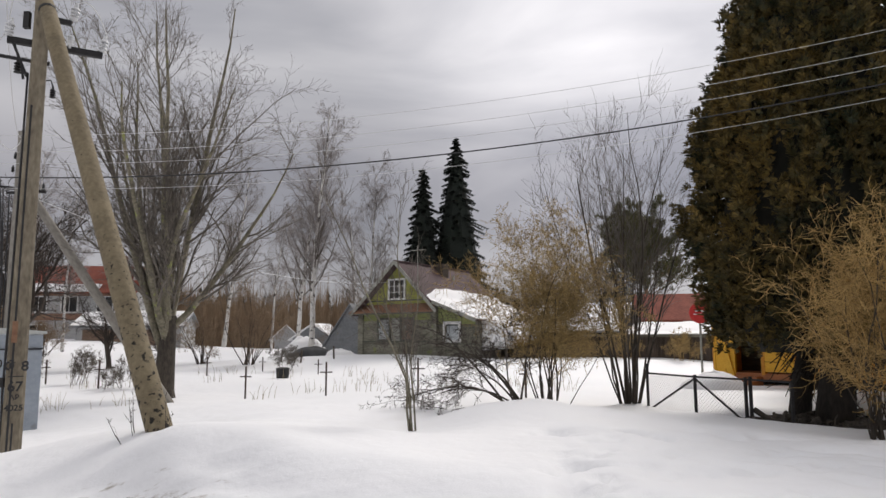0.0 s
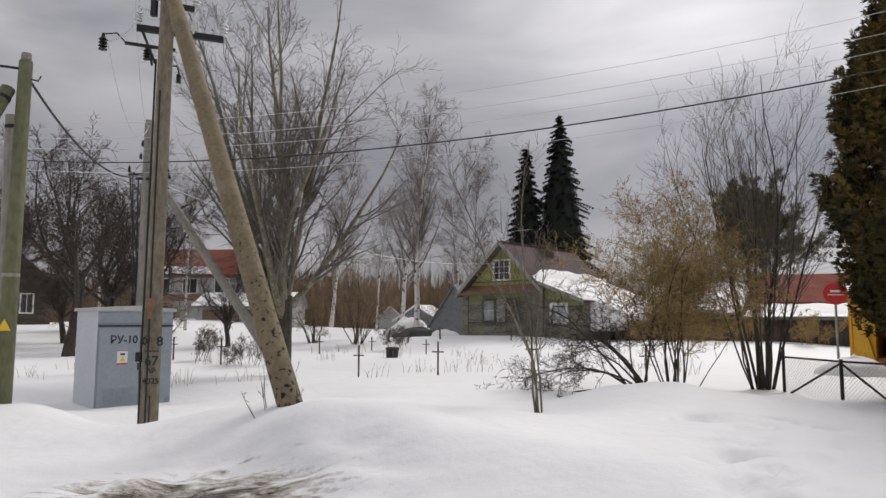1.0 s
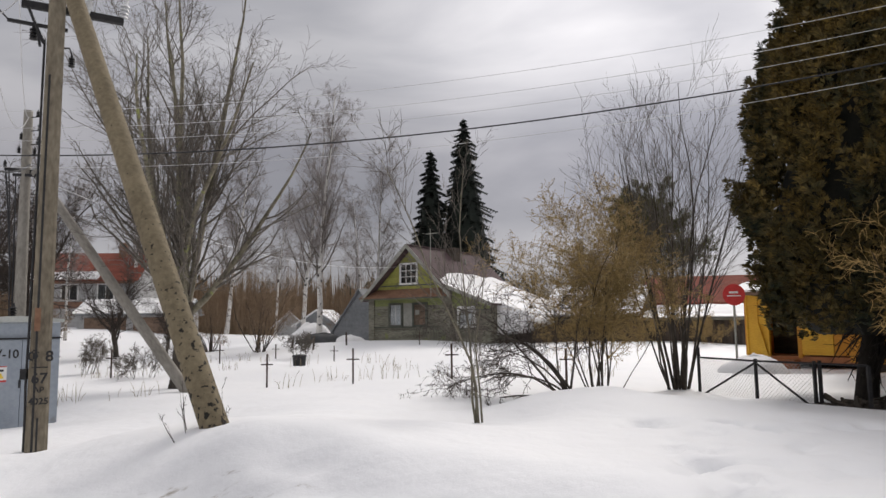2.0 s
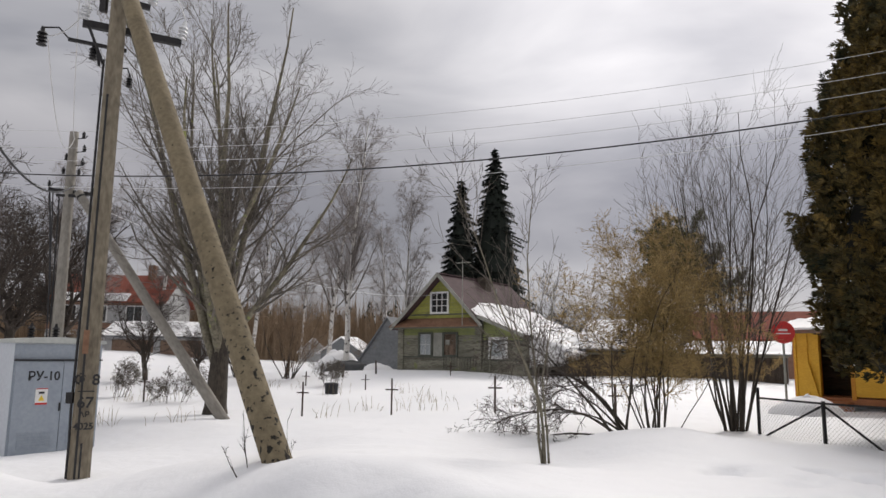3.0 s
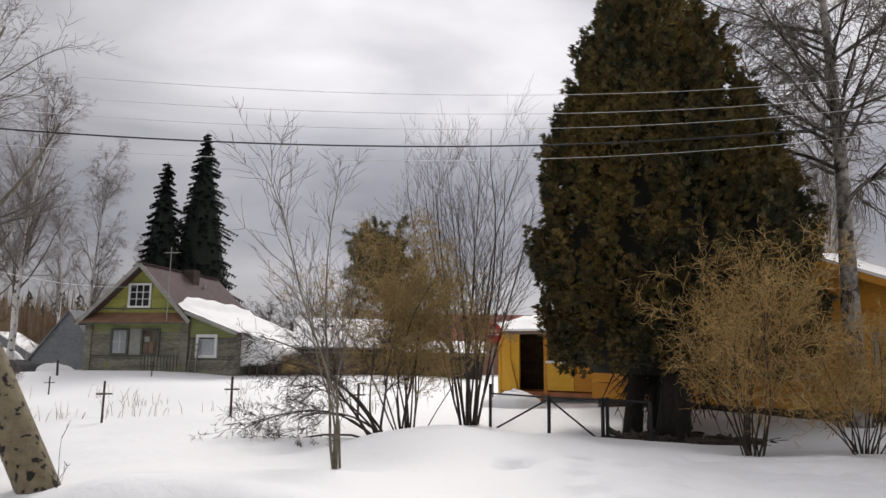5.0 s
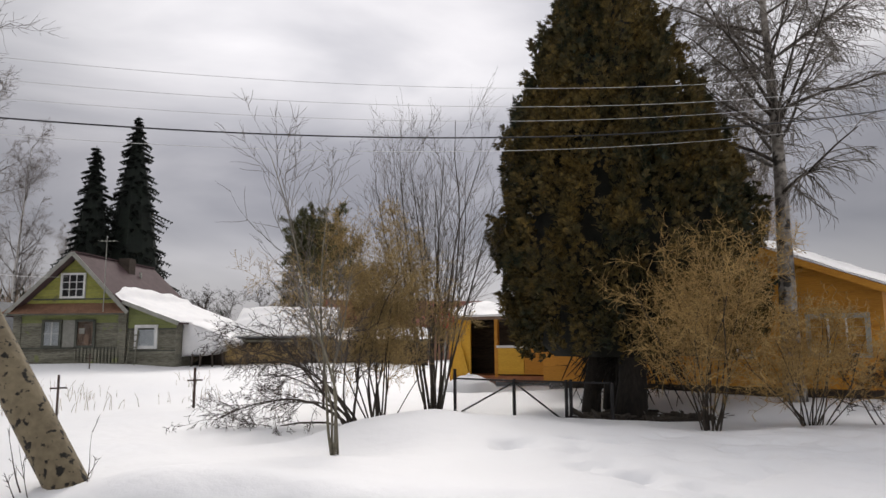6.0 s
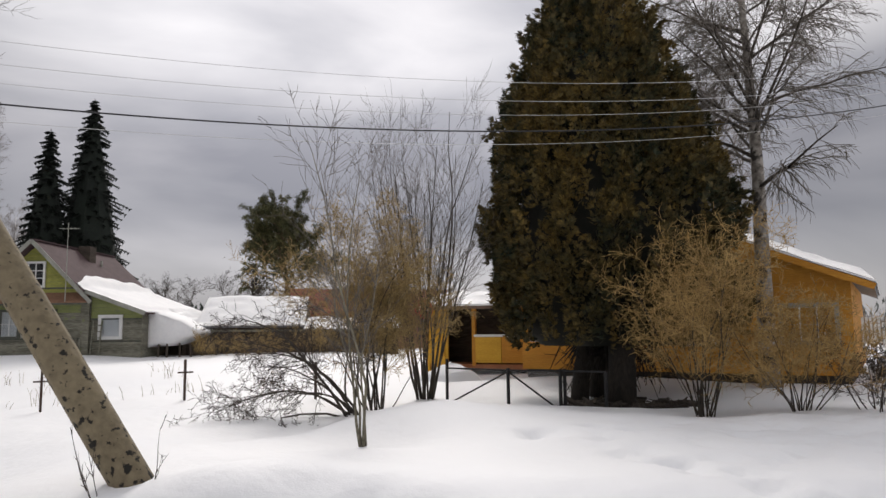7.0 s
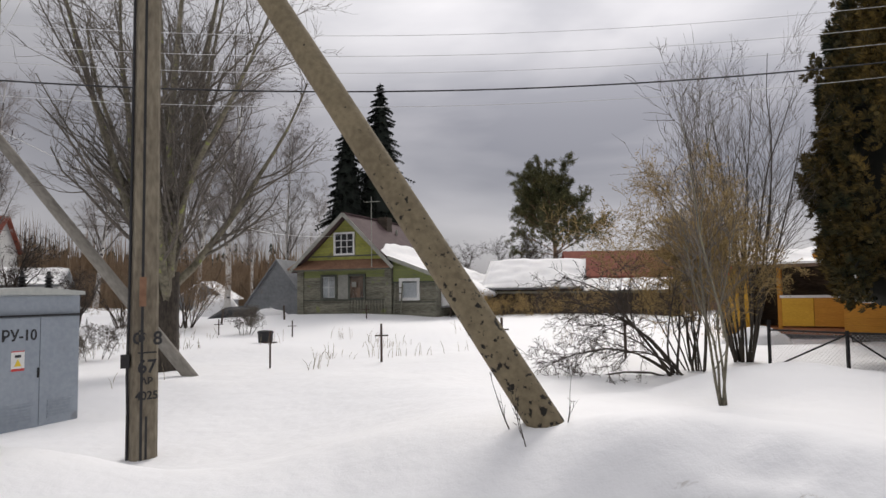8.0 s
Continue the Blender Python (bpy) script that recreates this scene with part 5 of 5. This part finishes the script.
GARDEN = dict(seg=[5, 7, 5, 4, 2], wob=[.08, .14, .18, .2, .2], trop=[.05, .06, .04, .02, .02], tip=[.7, .25, .3, .4, .6], n=[(8, 9), (11, 13), (8, 10), (3, 4)], ang=[(25, 60), (30, 60), (25, 60), (25, 60)],
              ratio=[(1.3, 2.0), (.3, .5), (.3, .5), (.4, .6)], rr=[.45, .42, .5, .7], rmin=.007, taper=.4)
GARDEN["from"] = [.4, .15, .1, .1]


def bare_tree(name, m, P, L, r, seed, trunk_mat, limb_mat, twig_mat, label, category="tree", group="", lean=(0, 0, 1)):
    rng = np.random.default_rng(seed)
    out = [[] for _ in P["seg"]]
    grow(rng, np.array([0, 0, -0.3]), norm(np.array(lean, float)), L, r, 0, P, out)
    t = thing(name, m, label, category, group)
    trunk = out[0]
    pts, rads = trunk[0]
    rads[0] *= 1.25
    part("trunk", branch_shape(trunk, 10), trunk_mat, t, smooth=True)
    if len(out[1]) <= 14:
        for item in out[1]:
            part("limb", branch_shape([item], 7), limb_mat, t, smooth=True)
    else:
        part("limb_work", branch_shape(out[1], 5), limb_mat, t, kind="stuff", smooth=True)
    part("crown", Shape().add(*merge(out[2:], (4, 3, 3))), twig_mat, t, "fine bare twigs", kind="stuff")
    return t


def merge(levels, sides):
    s = Shape()
    for items, k in zip(levels, sides):
        for pts, rads in items:
            s.tube(pts, rads, k, cap=False)
    return s.v, s.f


def at(x, y, rz=0, s=1.0, dz=0.0):
    return pose(x, y, ground_z(x, y) + dz, 0, 0, rz) @ Matrix.Scale(s, 4)


bare_tree("bare_maple", at(-8.25, 20.9, 200), MAPLE, 2.7, .34, 7, BARK, LIMB, TWIG, "large bare maple with many grey-green ascending limbs")
bt = bare_tree("birch", at(-8.9, 46), BIRCH, 16.5, .20, 3, BIRCHBARK, TWIG, BIRCHTWIG, "tall bare birch with white trunk and fine twigs", group="background birches")
bt2 = bare_tree("birch", at(-5.4, 50), BIRCH, 13.0, .13, 4, BIRCHBARK, TWIG, BIRCHTWIG, "slender bare birch with grey twigs", group="background birches")
for _x, _y, _s, _r, _o in ((-11.6, 54, .95, 40, 0), (-15, 60, .9, 100, 1), (-8.2, 62, 1.0, 200, 1), (-21, 66, 1.05, 70, 0), (-27, 60, 1.0, 10, 0), (-38, 62, 1.1, 130, 0), (-46, 55, 1.1, 250, 1), (-33, 48, .85, 300, 1), (-24, 44, .8, 30, 1), (-52, 46, 1.1, 30, 0), (-2.5, 66, .8, 330, 1), (22.7, 21.9, .85, 60, 0)):
    copy_thing(bt2 if _o else bt, at(_x, _y, _r, _s))
bare_tree("bare_apple_tree", at(-19.1, 26.0, 0, 1.45), GARDEN, 2.6, .17, 12, BARK, DARKTWIG, DARKTWIG, "dark bare garden tree with dense twigs")
gt = bare_tree("bare_garden_tree", at(-24.5, 33, 0, .95), GARDEN, 2.4, .17, 15, BARK, DARKTWIG, DARKTWIG, "dark bare garden tree with spreading limbs", group="garden trees")
for _x, _y, _s, _r in ((-29.5, 34, 1.5, 80), (-26.5, 29.5, 1.5, 310), (-22.5, 33, 1.55, 170), (-18.6, 31.5, 1.5, 30), (-16.2, 34, .8, 75), (9.5, 46, .95, 20), (5.6, 50, .9, 200), (13.0, 48, .8, 100), (-13.5, 33, .5, 210)):
    copy_thing(gt, at(_x, _y, _r, _s))
# the birch behind the yellow house
OLD_BIRCH = dict(BIRCH, wob=[.018, .13, .18, .2], trop=[.02, .03, -.07, -.22], n=[(34, 36), (16, 18), (13, 15)], ratio=[(.28, .44), (.32, .52), (.4, .7)], ang=[(40, 75), (25, 55), (20, 50)])
OLD_BIRCH["from"] = [.38, .15, .1]
bare_tree("large_birch", at(11.27, 12.24, 0), OLD_BIRCH, 13.0, .23, 21, OLDBIRCH, BARK, TWIG, "large bare birch with dark spreading limbs")


def stems(name, m, label, count, height, spread_deg, r, seed, stem_mat, twig_mat, P, lean=0.0, leaf=None, leaves=0, bias=(0, 0, 0), leaf_size=.03, stool=.28):
    """A shrub of many stems from one stool."""
    rng = np.random.default_rng(seed)
    out = [[] for _ in P["seg"]]
    for i in range(count):
        a, b = rng.uniform(0, 2 * math.pi), radians(min(1.5 * spread_deg, abs(rng.normal(0, spread_deg))))
        d = np.array([math.cos(a) * math.sin(b), math.sin(a) * math.sin(b), math.cos(b)]) + np.array(bias) * rng.uniform(0, 1)
        p = np.array([math.cos(a), math.sin(a), 0]) * rng.uniform(.1 * stool, stool) + np.array([0, 0, -.15])
        grow(rng, p, norm(d), height * rng.uniform(.6, 1.05), r * rng.uniform(.6, 1.1), 0, P, out)
    t = thing(name, m, label, "shrub")
    for item in out[0]:
        part("stem", branch_shape([item], 6), stem_mat, t, smooth=True)
    part("crown", Shape().add(*merge(out[1:], (4, 3, 3))), twig_mat, t, kind="stuff")
    if leaf:
        s = Shape()
        tips = [q for items in out[1:] for pts, _ in items for q in pts[1:]]
        for i in range(leaves):
            q = tips[int(rng.integers(len(tips)))] + rng.normal(0, .03, 3)
            u, w = rng.normal(0, 1, 3), rng.normal(0, 1, 3)
            u, w = norm(u) * leaf_size, norm(w) * leaf_size * .6
            s.add([q - u, q + w, q + u, q - w], [(0, 1, 2, 3)])
        part("leaves", s, leaf, t, "dry clinging leaves", kind="stuff")
    return t


UPRIGHT = dict(seg=[8, 5, 4], wob=[.06, .12, .16], trop=[.03, .10, .06], tip=[.2, .25, .5], n=[(13, 16), (5, 7)], ang=[(15, 35), (20, 45)], ratio=[(.25, .42), (.3, .5)], rr=[.45, .5], rmin=.0035, taper=.5)
UPRIGHT["from"] = [.25, .15]
BUSHY = dict(seg=[7, 5, 4, 3], wob=[.12, .2, .25, .25], trop=[.03, .05, .02, .0], tip=[.3, .3, .4, .6], n=[(8, 10), (6, 8), (4, 5)], ang=[(25, 60), (30, 70), (30, 70)], ratio=[(.3, .5), (.35, .55), (.4, .6)], rr=[.5, .5, .6], rmin=.0042, taper=.4)
BUSHY["from"] = [.35, .15, .1]
SAPLING = dict(seg=[8, 6, 4], wob=[.05, .10, .16], trop=[.03, .09, .03], tip=[.2, .25, .5], n=[(9, 11), (5, 7)], ang=[(18, 40), (20, 50)], ratio=[(.25, .42), (.3, .45)], rr=[.42, .5], rmin=.003, taper=.6)
SAPLING["from"] = [.3, .15]
ARCH = dict(seg=[9, 6, 5, 3], wob=[.07, .14, .2, .22], trop=[-.10, -.02, -.02, -.04], tip=[.25, .3, .4, .6], n=[(9, 11), (6, 8), (4, 5)], ang=[(25, 55), (30, 65), (30, 65)], ratio=[(.25, .45), (.3, .5), (.4, .6)], rr=[.45, .5, .6], rmin=.0042, taper=.4)
ARCH["from"] = [.4, .15, .1]

stems("willow_shrub", at(4.1, 16.1), "tall multi-stemmed bare willow with dark upright stems", 17, 6.2, 13, .031, 31, BARK, TWIG, dict(UPRIGHT, n=[(14, 17), (6, 8)]), stool=.26)
stems("tan_thicket", at(2.1, 14.6), "dense tan-brown thicket with clinging dry leaves", 15, 3.7, 17, .020, 33, BARK, OLIVETWIG, dict(BUSHY, n=[(10, 12), (8, 10), (5, 6)]), leaf=DRYLEAF, leaves=15000, leaf_size=.019, stool=.2)
stems("arching_shrub", at(1.55, 14.3), "bare dark shrub with long arching branches", 10, 3.0, 12, .030, 36, BARK, DARKTWIG, dict(ARCH, trop=[-.15, -.03, -.03, -.05]), bias=(-1.0, .15, 0), stool=.2)
stems("bare_sapling", at(-.44, 10.12), "young bare sapling with several thin grey stems", 4, 3.6, 8, .022, 38, LIMB, TWIG, dict(SAPLING, n=[(16, 19), (6, 8)], wob=[.10, .12, .16]), stool=.07)
stems("tan_shrub", at(6.1, 10.2), "wide tan shrub of dense bare twigs", 19, 3.2, 16, .018, 41, BARK, TANTWIG, dict(BUSHY, n=[(7, 9), (5, 7), (4, 5)]), leaf=DRYLEAF, leaves=300, leaf_size=.02, stool=.14)
stems("tan_shrub", at(6.9, 9.0), "low tan shrub of dense bare twigs", 20, 2.1, 26, .014, 43, BARK, TANTWIG, dict(BUSHY, n=[(7, 9), (5, 7), (4, 5)]), leaf=DRYLEAF, leaves=300, leaf_size=.02, stool=.14)
stems("small_bare_shrub", at(8.0, 8.3), "low dark bare shrub bent over snow", 8, 1.4, 45, .015, 44, DARKTWIG, DARKTWIG, BUSHY)
stems("brown_shrub", at(-9.5, 34, 0), "brown rounded bare shrub in the garden", 17, 3.7, 24, .03, 46, DARKTWIG, BRUSH, BUSHY)
for _x, _y, _q in ((-27, 37.5, 51), (-23.5, 41, 52), (-31, 34.5, 53), (-12.5, 36, 54), (-6.5, 45, 55)):
    stems("brown_shrub", at(_x, _y, 0), "dark brown bare shrub before the old houses", 12, 2.6, 28, .03, _q, DARKTWIG, BRUSH, BUSHY)
for _x, _y, _q in ((4.2, 33.6, 61), (6.0, 32.6, 62), (8.0, 31.8, 63), (10.2, 30.8, 64)):
    stems("dry_shrub", at(_x, _y, 0), "dry tan weeds and brush before the dark barn", 14, 1.3, 32, .012, _q, OLIVETWIG, OLIVETWIG, BUSHY, stool=.7)
for _x, _y, _q in ((-10.6, 23.6, 71), (-12.8, 24.6, 72), (-15.2, 25.6, 73), (-7.0, 30.5, 74)):
    stems("garden_bush", at(_x, _y, 0), "low dark bare bush among the fence posts", 9, 1.3, 34, .012, _q, DARKTWIG, TWIG, BUSHY, stool=.4)
stems("weed_stems", at(-3.35, 8.3), "a few dry weed stems beside the pole brace", 4, .75, 24, .008, 48, DARKTWIG, DARKTWIG, dict(SAPLING, n=[(2, 3), (1, 2)]))


def thuja():
    rng = np.random.default_rng(9)
    t = thing("thuja_tree", at(8.1, 13.95, 0, 1.13, 0.0), "huge dense thuja with brownish green foliage", "tree")
    prof = [(1.2, 2.1), (1.3, 2.5), (1.9, 2.6), (3.2, 2.64), (4.6, 2.45), (6.0, 2.0), (7.2, 1.45), (8.2, .88), (8.9, .42), (9.35, .05)]
    zs, rs = np.array([p[0] for p in prof]), np.array([p[1] for p in prof])

    def rad(z, a):
        base = np.interp(z, zs, rs) * .90
        return base * (1 + .13 * noise.noise((math.cos(a) * 1.6, math.sin(a) * 1.6, z * .8)) + .20 * noise.noise((math.cos(a) * 5.5, math.sin(a) * 5.5, z * 1.0)))
    # core that closes the crown; its colour carries the shade of the gaps
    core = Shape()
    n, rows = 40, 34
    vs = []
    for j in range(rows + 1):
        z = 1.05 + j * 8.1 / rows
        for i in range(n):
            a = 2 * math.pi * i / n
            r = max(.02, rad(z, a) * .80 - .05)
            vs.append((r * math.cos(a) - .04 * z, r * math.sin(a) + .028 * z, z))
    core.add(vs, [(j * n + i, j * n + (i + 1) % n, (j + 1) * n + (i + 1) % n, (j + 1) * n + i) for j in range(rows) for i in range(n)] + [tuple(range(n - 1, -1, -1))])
    part("inner_crown", core, THUJASHADE, t, "near-black core with the shade of the crown's gaps painted in", smooth=True)
    for dx, dy, r in ((-1.15, -1.0, .26), (-1.2, .0, .16), (-.4, .2, .2)):
        part("trunk", Shape().tube([(dx, dy, -.3), (dx * .9, dy, .6), (dx * .6, dy * .7, 2.2)], [r * 1.25, r, r * .8], 9), SHADEDBARK, t, smooth=True)
    # dead boughs hanging under the crown, added to darken its underside
    dead = Shape()
    for q in range(110):
        a, r0 = rng.uniform(0, 2 * math.pi), rng.uniform(.1, .6)
        p = np.array([-.4 + r0 * math.cos(a), -.2 + r0 * math.sin(a), rng.uniform(.9, 1.5)])
        reach, drop = rng.uniform(.25, .9), rng.uniform(.3, .9)
        e = p + np.array([math.cos(a) * reach, math.sin(a) * reach, -drop])
        mid = (p + e) / 2 + np.array([0, 0, .18]) + rng.normal(0, .06, 3)
        dead.tube([p, mid, e], [.03, .018, .006], 4, cap=False)
        for f in range(4):
            b = mid + (e - mid) * rng.uniform(0, 1)
            dead.tube([b, b + rng.normal(0, .14, 3) + np.array([0, 0, -.12])], [.008, .004], 3, cap=False)
    part("dead_foliage", dead, SHADEDBARK, t, "dead hanging boughs, coloured dark as in shade", kind="stuff")
    s = Shape()
    vs, fs, k = [], [], 0
    # upright plumes over the whole crown, each a pointed tuft of flat scale-leaf fans
    for q in range(2200):
        z = rng.uniform(1.15, 9.2)
        if rng.uniform() > (np.interp(z, zs, rs) / 2.62 + .12):
            continue
        a = rng.uniform(0, 2 * math.pi)
        r = rad(z, a) * rng.uniform(.88, 1.0)
        out = np.array([math.cos(a), math.sin(a), 0.0])
        foot = np.array([r * math.cos(a) - .04 * z, r * math.sin(a) + .028 * z, z])
        axis = norm(out * rng.uniform(.15, .6) + np.array([0, 0, 1.0]) + rng.normal(0, .12, 3))
        tall, wide = rng.uniform(.35, .85), rng.uniform(.10, .20)
        for c in range(int(15 + 24 * tall)):
            f = rng.uniform(0, 1)
            side = norm(np.cross(axis, rng.normal(0, 1, 3)))
            p = foot + axis * tall * (f - .35) + side * wide * (1 - f) ** .7 * rng.uniform(.5, 1.0)
            o = norm(axis * .9 + side * .7 + out * .3 + rng.normal(0, .2, 3))
            w = norm(np.cross(o, rng.normal(0, 1, 3)))
            L = rng.uniform(.09, .19)
            for g in range(5):
                b = (g - 2) * .36 + rng.normal(0, .08)
                d = o * math.cos(b) + w * math.sin(b)
                e = w * math.cos(b) - o * math.sin(b)
                l = L * (1 - .13 * abs(g - 2)) * rng.uniform(.8, 1.15)
                vs += [p - e * .006, p + d * l * .55 - e * .015, p + d * l - np.array([0, 0, .12 * l]), p + d * l * .55 + e * .012]
                fs.append((k, k + 1, k + 2, k + 3))
                k += 4
    s.v, s.f, s.n = [tuple(v) for v in vs], fs, k
    part("crown", s, THUJA, t, "brownish green scale-leaf sprays", kind="stuff")


thuja()


def spruce(x, y, h, r, seed):
    rng = np.random.default_rng(seed)
    t = thing("spruce", at(x, y), "dark narrow spruce behind the green house", "tree", "pair of spruces")
    part("trunk", Shape().tube([(0, 0, -.3), (0, 0, h)], [.22, .02], 8), BARK, t)
    vs, fs, k = [], [], 0
    z = 1.0
    while z < h - .15:
        f = (h - z) / (h - 1.0)
        R = r * (f ** .8) * (0.68 + .5 * rng.uniform()) + .08
        nb = max(7, int(15 * f + 6))
        for i in range(nb):
            a = 2 * math.pi * (i + rng.uniform(0, .8)) / nb
            l = R * rng.uniform(.74, 1.08)
            o = np.array([math.cos(a), math.sin(a), 0])
            w = np.array([-math.sin(a), math.cos(a), 0])
            tipz = z + rng.uniform(-.26, .22)
            for q in range(4):
                c0, c1 = q / 4, (q + 1) / 4
                z0, z1 = (tipz - .38 * l * c * c + .16 * l * max(0, c - .7) for c in (c0, c1))
                w0, w1 = (.34 * (1 - .75 * c) * (.45 + .7 * f) for c in (c0, c1))
                vs += [o * l * c0 - w * w0 + np.array([0, 0, z0 - w0 * .5]), o * l * c1 - w * w1 + np.array([0, 0, z1 - w1 * .5]), o * l * c1 + np.array([0, 0, z1]), o * l * c0 + np.array([0, 0, z0]), o * l * c1 + w * w1 + np.array([0, 0, z1 - w1 * .5]), o * l * c0 + w * w0 + np.array([0, 0, z0 - w0 * .5])]
                fs += [(k, k + 1, k + 2, k + 3), (k + 3, k + 2, k + 4, k + 5)]
                k += 6
            for q in range(12):
                c = (q + .5) / 12
                p = o * l * c + np.array([0, 0, tipz - .38 * l * c * c + .16 * l * max(0, c - .7)])
                bl = (.22 + .30 * (1 - c)) * (.55 + f * .6) * rng.uniform(.7, 1.2)
                for sd in (-1, 1):
                    d = norm(w * sd + o * .8 + np.array([0, 0, -.45 + rng.normal(0, .15)]))
                    vs += [p - o * .07, p + d * bl + o * .02, p + o * .13]
                    fs.append((k, k + 1, k + 2))
                    k += 3
                vs += [p - w * .05, p + np.array([0, 0, -.22 * (.6 + f)]) + rng.normal(0, .03, 3), p + w * .05 + o * .12]
                fs.append((k, k + 1, k + 2))
                k += 3
        z += .24 + .18 * f
    s = Shape()
    s.v, s.f, s.n = [tuple(v) for v in vs], fs, k
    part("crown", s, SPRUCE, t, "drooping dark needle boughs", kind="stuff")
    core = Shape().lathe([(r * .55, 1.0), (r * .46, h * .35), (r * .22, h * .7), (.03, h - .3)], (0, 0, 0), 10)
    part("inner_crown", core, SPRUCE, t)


spruce(0.64, 48.5, 15.3, 3.6, 1)
spruce(-1.65, 47.6, 12.8, 2.7, 2)


def pine(x, y, h, seed):
    rng = np.random.default_rng(seed)
    t = thing("pine_tree", at(x, y), "green pine with open rounded crown", "tree")
    P = dict(seg=[10, 6, 4], wob=[.04, .12, .18], trop=[.02, .10, .10], tip=[.25, .3, .5], n=[(40, 44), (9, 11)], ang=[(45, 80), (25, 60)], ratio=[(.40, .58), (.3, .5)], rr=[.3, .5], rmin=.015, taper=.6)
    P["from"] = [.45, .2]
    out = [[] for _ in range(3)]
    grow(rng, np.array([0, 0, -.3]), np.array([0, 0, 1.0]), h, .25, 0, P, out)
    part("trunk", branch_shape(out[0], 9), PINEBARK, t, smooth=True)
    part("limb_work", Shape().add(*merge(out[1:], (5, 4))), PINEBARK, t, kind="stuff")
    vs, fs, k = [], [], 0
    for items in out[1:]:
        for pts, _ in items:
            for c in pts[2:]:
                for q in range(30):
                    d = norm(rng.normal(0, 1, 3) + np.array([0, 0, .5]))
                    e = norm(np.cross(d, rng.normal(0, 1, 3))) * .026
                    p = c + rng.normal(0, .09, 3)
                    L = rng.uniform(.18, .40)
                    vs += [p - e, p + e, p + d * L]
                    fs.append((k, k + 1, k + 2))
                    k += 3
    s = Shape()
    s.v, s.f, s.n = [tuple(v) for v in vs], fs, k
    part("crown", s, PINE, t, "tufts of green needles", kind="stuff")


pine(16.0, 56.5, 10.0, 5)


# ---- distant woods and dry stalks ----
def far_woods():
    rng = np.random.default_rng(77)
    s = Shape()
    vs, fs, k = [], [], 0
    for i in range(20000):
        a = radians(rng.uniform(-75, 62))
        d = rng.uniform(72, 125)
        x, y = math.sin(a) * d, math.cos(a) * d
        h = rng.uniform(4.2, 8.6) * (1.0 + .5 * noise.noise((x * .05, y * .05, 0))) * (1.0 if a < -.04 else .42)
        for q in range(4):
            ox, oy = rng.normal(0, .35, 2)
            tx, ty = rng.normal(0, .5, 2)
            w = rng.uniform(.05, .13)
            vs += [(x + ox - w, y + oy, .2), (x + ox + w, y + oy, .2), (x + ox + tx, y + oy + ty, h * rng.uniform(.6, 1))]
            fs.append((k, k + 1, k + 2))
            k += 3
    s.v, s.f, s.n = vs, fs, k
    single("brushwood", s, BRUSH, "brown leafless brushwood in the distance", "brushwood", kind="stuff")
    s = Shape()
    vs, fs, k = [], [], 0
    for i in range(900):
        a = radians(rng.uniform(-80, 70))
        d = rng.uniform(135, 190)
        x, y = math.sin(a) * d, math.cos(a) * d
        h = rng.uniform(7, 12.5) * (1.0 if a < .1 else .62)
        for q in range(26):
            f = q / 26
            r = 1.5 * (1 - f) + .2
            b = rng.uniform(0, 2 * math.pi)
            z = h * (.12 + .88 * f)
            vs += [(x, y, z + .5), (x + r * math.cos(b) - .3 * math.sin(b), y + r * math.sin(b), z - .5), (x + r * math.cos(b) + .5 * math.sin(b), y + r * math.sin(b), z - .2)]
            fs.append((k, k + 1, k + 2))
            k += 3
    s.v, s.f, s.n = vs, fs, k
    single("far_forest", s, FARPINE, "dark conifer forest along the horizon", "forest", kind="stuff")


far_woods()


def stalks():
    rng = np.random.default_rng(12)
    s = Shape()
    for c in range(42):
        x, y = rng.uniform(-15, 4), rng.uniform(17.5, 30)
        for q in range(int(rng.integers(4, 14))):
            px, py = x + rng.normal(0, .25), y + rng.normal(0, .2)
            z = ground_z(px, py)
            h = rng.uniform(.12, .42)
            tx, ty = rng.normal(0, .08, 2)
            s.tube([(px, py, z - .03), (px + tx * .4, py + ty * .4, z + h * .6), (px + tx, py + ty, z + h)], [.006, .005, .003], 3, cap=False)
    single("dry_weeds", s, DRYGRASS, "dry weed stalks poking through snow", "weeds", kind="stuff")


stalks()
